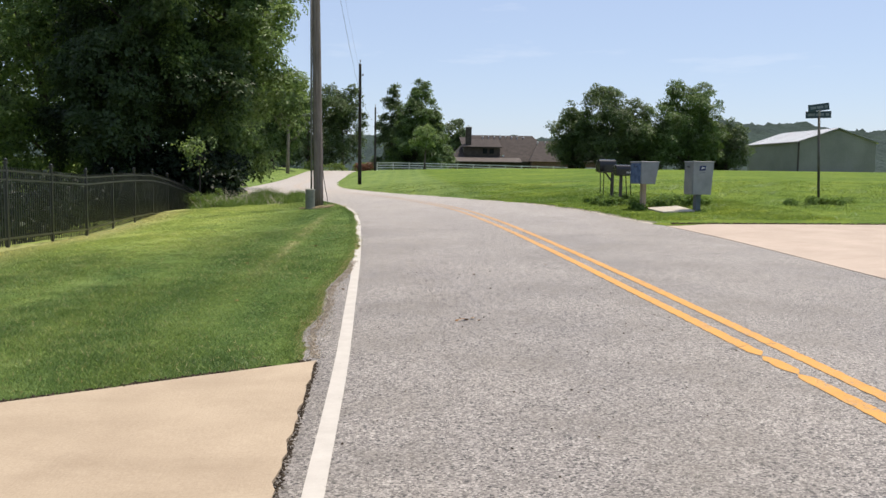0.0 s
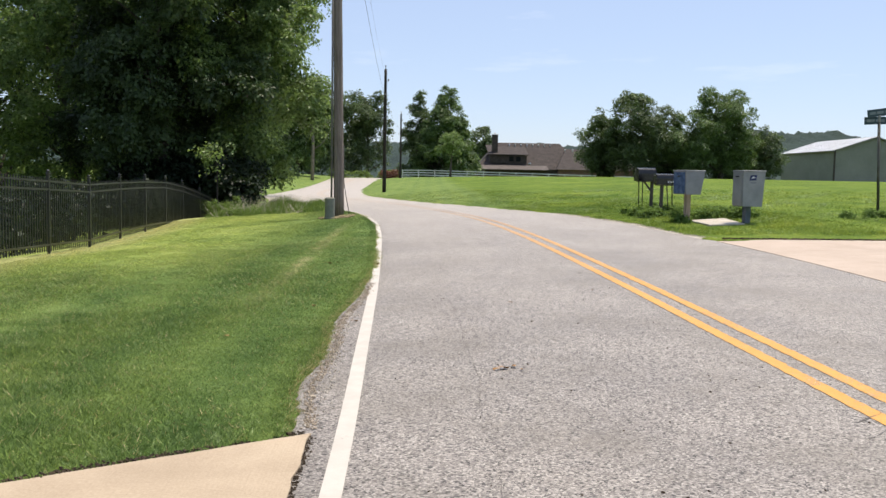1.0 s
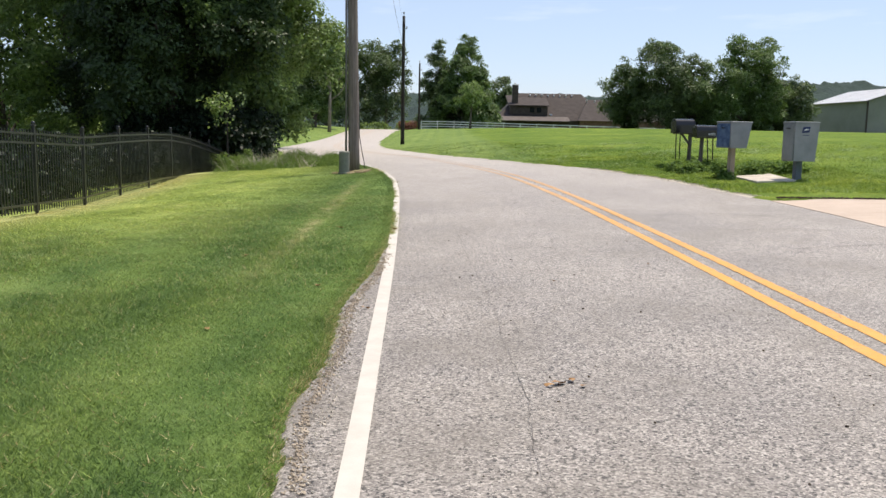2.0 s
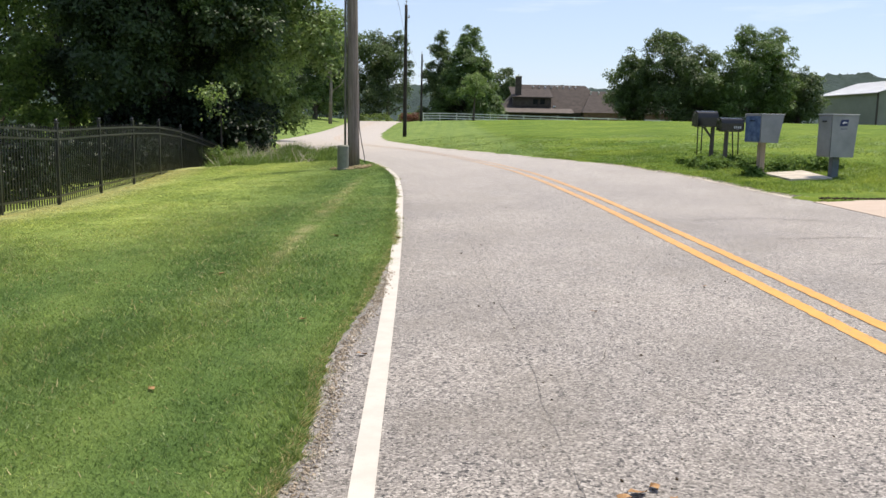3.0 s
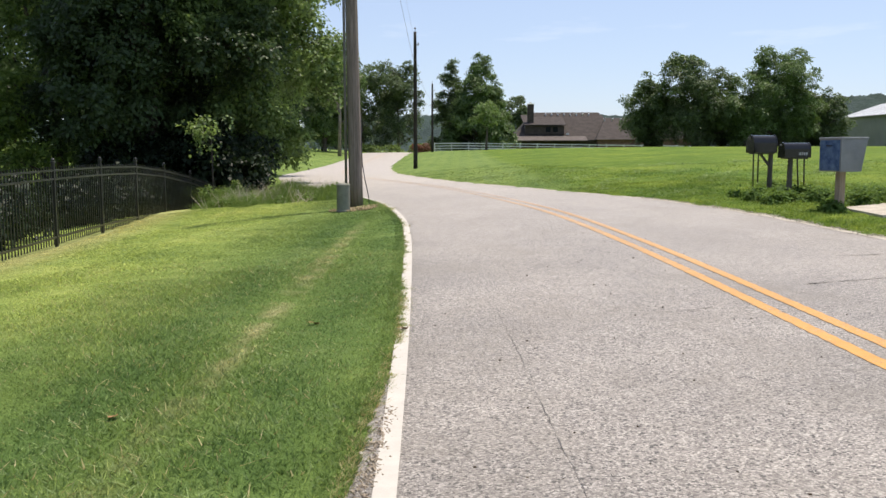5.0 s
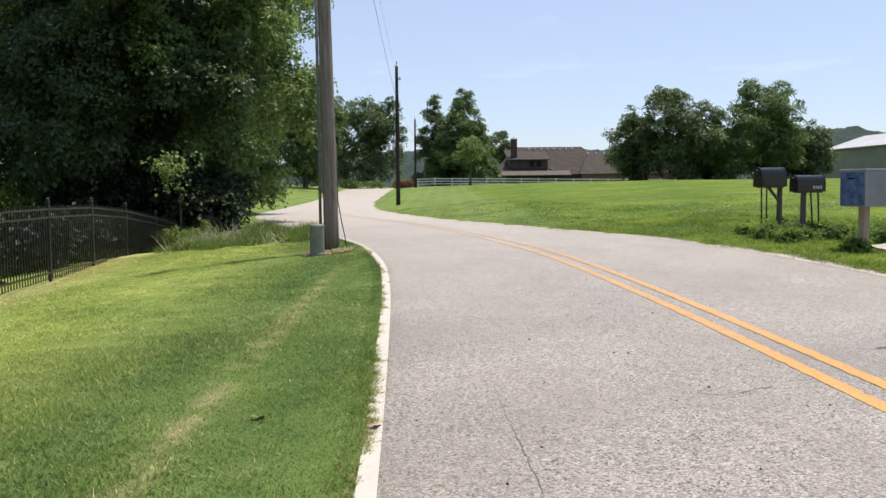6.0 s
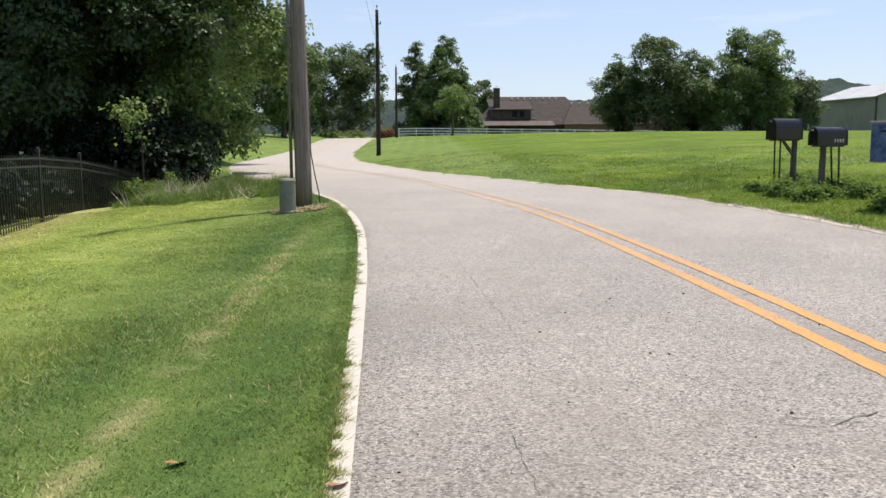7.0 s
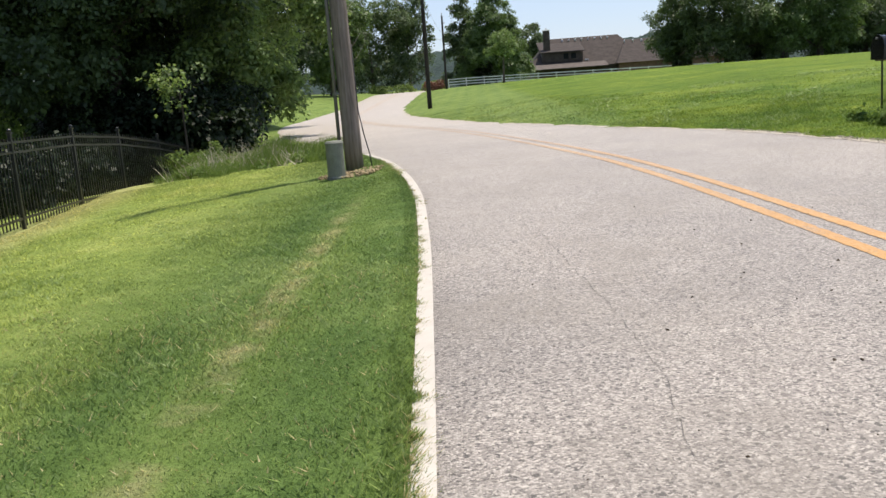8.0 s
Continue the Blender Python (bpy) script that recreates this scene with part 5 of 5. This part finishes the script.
grass("grass", "ragged grass fringe overhanging the road edge", verge(0.22), verge(-0.04), 6.0, 29.0, 34000, 0.048, 0.004, 5, off_drive, 0.35)
FIELD_GRASS = "rougher green field grass with small tufts"
grass("grass", FIELD_GRASS, right_verge(0.0), right_verge(5.0), 20.2, 33.0, 50000, 0.07, 0.008, 6, lambda x, y: ~((x > 7.27) & (x < 8.3) & (y > 22.5) & (y < 24.1)), flop=0.9)
grass("grass", FIELD_GRASS, right_verge(4.0), right_verge(18.0), 22.0, 45.0, 40000, 0.06, 0.012, 7, lambda x, y: np.random.default_rng(70).random(len(x)) > (y - 22) / 23, flop=1.1)
grass("grass", FIELD_GRASS, right_verge(0.0), right_verge(6.0), 33.0, 60.0, 30000, 0.055, 0.014, 8, lambda x, y: np.random.default_rng(71).random(len(x)) > (y - 33) / 27, flop=1.2)


# ---- small litter ----
def crumbs(name, label, path, n, width, size, material, seed, zf):
    """Loose bits strewn along a line."""
    rng = random.Random(seed)
    s = Shape()
    for i in range(n):
        u = rng.random() * (len(path) - 1)
        k = int(u)
        (xa, ya), (xb, yb) = path[k], path[k + 1]
        x, y = xa + (xb - xa) * (u - k) + rng.gauss(0, width), ya + (yb - ya) * (u - k) + rng.gauss(0, width)
        d = size * rng.uniform(0.3, 1.3)
        s.box((x, y, zf(x, y) + d * 0.15), (d, d * rng.uniform(0.4, 1), d * 0.5), pose(0, 0, 0, rng.random() * 50, rng.random() * 50, rng.random() * 180))
    return tagged(new(name, s.mesh(name, material)), label, "debris", kind="stuff")


SOIL = tinted("dark_damp_soil", (0.03, 0.022, 0.015), (0.09, 0.065, 0.04), 20, 0.95, grain=90, bumpy=0.8)
DRY_GRASS = leafy("dry_grass", (0.3, 0.25, 0.1), (0.6, 0.52, 0.26), (0.6, 0.5, 0.22), 0.4)
grass("dry_grass", "yellowed grass fringe along the asphalt edge", verge(0.13), verge(-0.02), 6.4, 16.0, 9000, 0.045, 0.0035, 16, off_drive, 0.5, material=DRY_GRASS)
grass("dry_grass", "yellowed grass fringe along the asphalt edge", verge(0.1), verge(-0.02), 16.0, 28.0, 5000, 0.05, 0.005, 17, None, 0.5, material=DRY_GRASS)
grass("dry_grass", "dry pale blades and seed heads in the lawn", const(-5.2), verge(0.15), 4.0, 19.0, 11000, 0.046, 0.0042, 46, off_drive, flop=1.0, material=DRY_GRASS)
crumbs("sandy_grit", "sandy dirt along the ragged lawn edge", [(float(LEFT(y)) + 0.02, y) for y in np.arange(6.5, 12.6, 0.5)], 1700, 0.022, 0.014, SAND, 27, lambda x, y: float(road_z(x, y)))
crumbs("soil_seam", "dark soil caught along the driveway's asphalt edge", [(-0.5, 2.5), (-0.51, 4.5), (-0.52, 6.35)], 1100, 0.012, 0.011, SOIL, 21, lambda x, y: float(road_z(x, y)))
crumbs("soil_seam", "dark thatch and soil along the lawn's driveway edge", [(-0.56, 6.4), (-2.5, 5.35), (-5.0, 4.0)], 1500, 0.02, 0.013, SOIL, 22, lambda x, y: float(road_z(float(LEFT(y)), y)) + 0.008 - 0.012 * (-0.5 - x))
crumbs("loose_stones", "loose pale stones along the ragged asphalt edge", [(-0.52, 6.5), (-0.58, 9.5), (-0.52, 12)], 380, 0.03, 0.014, GRIT, 23, lambda x, y: float(road_z(x, y)))
crumbs("loose_stones", "loose pale stones along the gravel shoulder", [(6.3, 19.5), (6.05, 21.2), (5.85, 23.5), (5.4, 26), (4.7, 29)], 1500, 0.1, 0.016, GRIT, 24, lambda x, y: float(road_z(x, y)) + 0.02)
crumbs("soil_seam", "dark soil along the grass edge of the wide driveway", [(6.4, 19.0), (9.0, 18.95), (12.0, 18.93), (18.0, 18.87)], 1300, 0.03, 0.03, SOIL, 26, lambda x, y: gz(x, y) + 0.03)
crumbs("loose_stones", "sparse dark grit lying on the asphalt", [(0.2, 4), (1.5, 8), (1.2, 14), (2.0, 20)], 260, 0.9, 0.012, SOIL, 25, lambda x, y: float(road_z(x, y)))

def litter(x, y, size, turn, z, label):
    s = Shape()
    for k in range(7):
        a = k / 6 * math.pi
        s.v += [(size * (k / 6 - 0.5), size * 0.28 * math.sin(a), size * 0.12 * math.sin(a * 2)), (size * (k / 6 - 0.5), -size * 0.28 * math.sin(a), size * (0.1 + 0.06 * math.sin(a)))]
    s.f = [(2 * k, 2 * k + 1, 2 * k + 3, 2 * k + 2) for k in range(6)]
    ob = new("dead_leaf", s.mesh("dead_leaf", DEAD_LEAF))
    ob.matrix_world = pose(x, y, z, 4, 3, turn)
    return tagged(ob, label, "leaf", "fallen leaves")


for x, y, sz, tu in ((0.72, 7.9, 0.09, 20), (0.8, 7.95, 0.07, 100), (0.66, 7.86, 0.06, 160), (0.85, 7.85, 0.05, 45), (-0.5, 14.4, 0.1, 30), (1.1, 10.9, 0.05, 10), (2.2, 11.8, 0.05, 70), (-0.52, 9.8, 0.07, 5)):
    litter(x, y, sz, tu, float(road_z(x, y)) + 0.012, "curled brown dead leaf lying on the asphalt")
for x, y, sz, tu in ((-1.25, 14.75, 0.1, 15), (-1.0, 10.6, 0.08, 60), (-1.6, 9.2, 0.07, 130), (-2.0, 12.4, 0.09, 80)):
    litter(x, y, sz, tu, float(roughened(x, y)) + 0.012, "dry brown dead leaf lying on the lawn")


# ---- distance ----
def hills():
    rng = np.random.default_rng(4)
    gx, gy = np.arange(-500, 1100, 5.0), np.concatenate([np.arange(420, 900, 30.0), np.arange(900, 960, 5.0), [980, 1040]])
    ph = rng.random((3, 8)) * 6.28

    def top(x, y):
        ridge = 33 + 10 * np.clip((x - 160) / 180, 0, 1) + 6 * np.clip((x - 330) / 160, 0, 1) + 0.016 * np.clip(x, -100, 700) + 6 * np.sin(x * 0.006 + 0.4) + 5 * np.sin(x * 0.017 + 2) + 2.0 * np.sin(x * 0.06)
        rise = np.clip((y - 420) / 480, 0, 1) ** 1.3
        bumps = sum(np.abs(np.sin(x * (0.2 + 0.11 * k) + ph[0, k] + 2 * np.sin(y * 0.05 + ph[1, k]))) * 1.5 for k in range(6))
        return -15 + (ridge + 10) * rise + bumps * np.clip(rise * 2, 0, 1) + rng.normal(size=x.shape) * 1.3 * rise - np.where(y > 962, 40, 0)
    return tagged(sheet("wooded_hills", gx, gy, top, HILL_WOOD), "distant dark wooded ridge on the skyline", "hills", kind="structure")


hills()
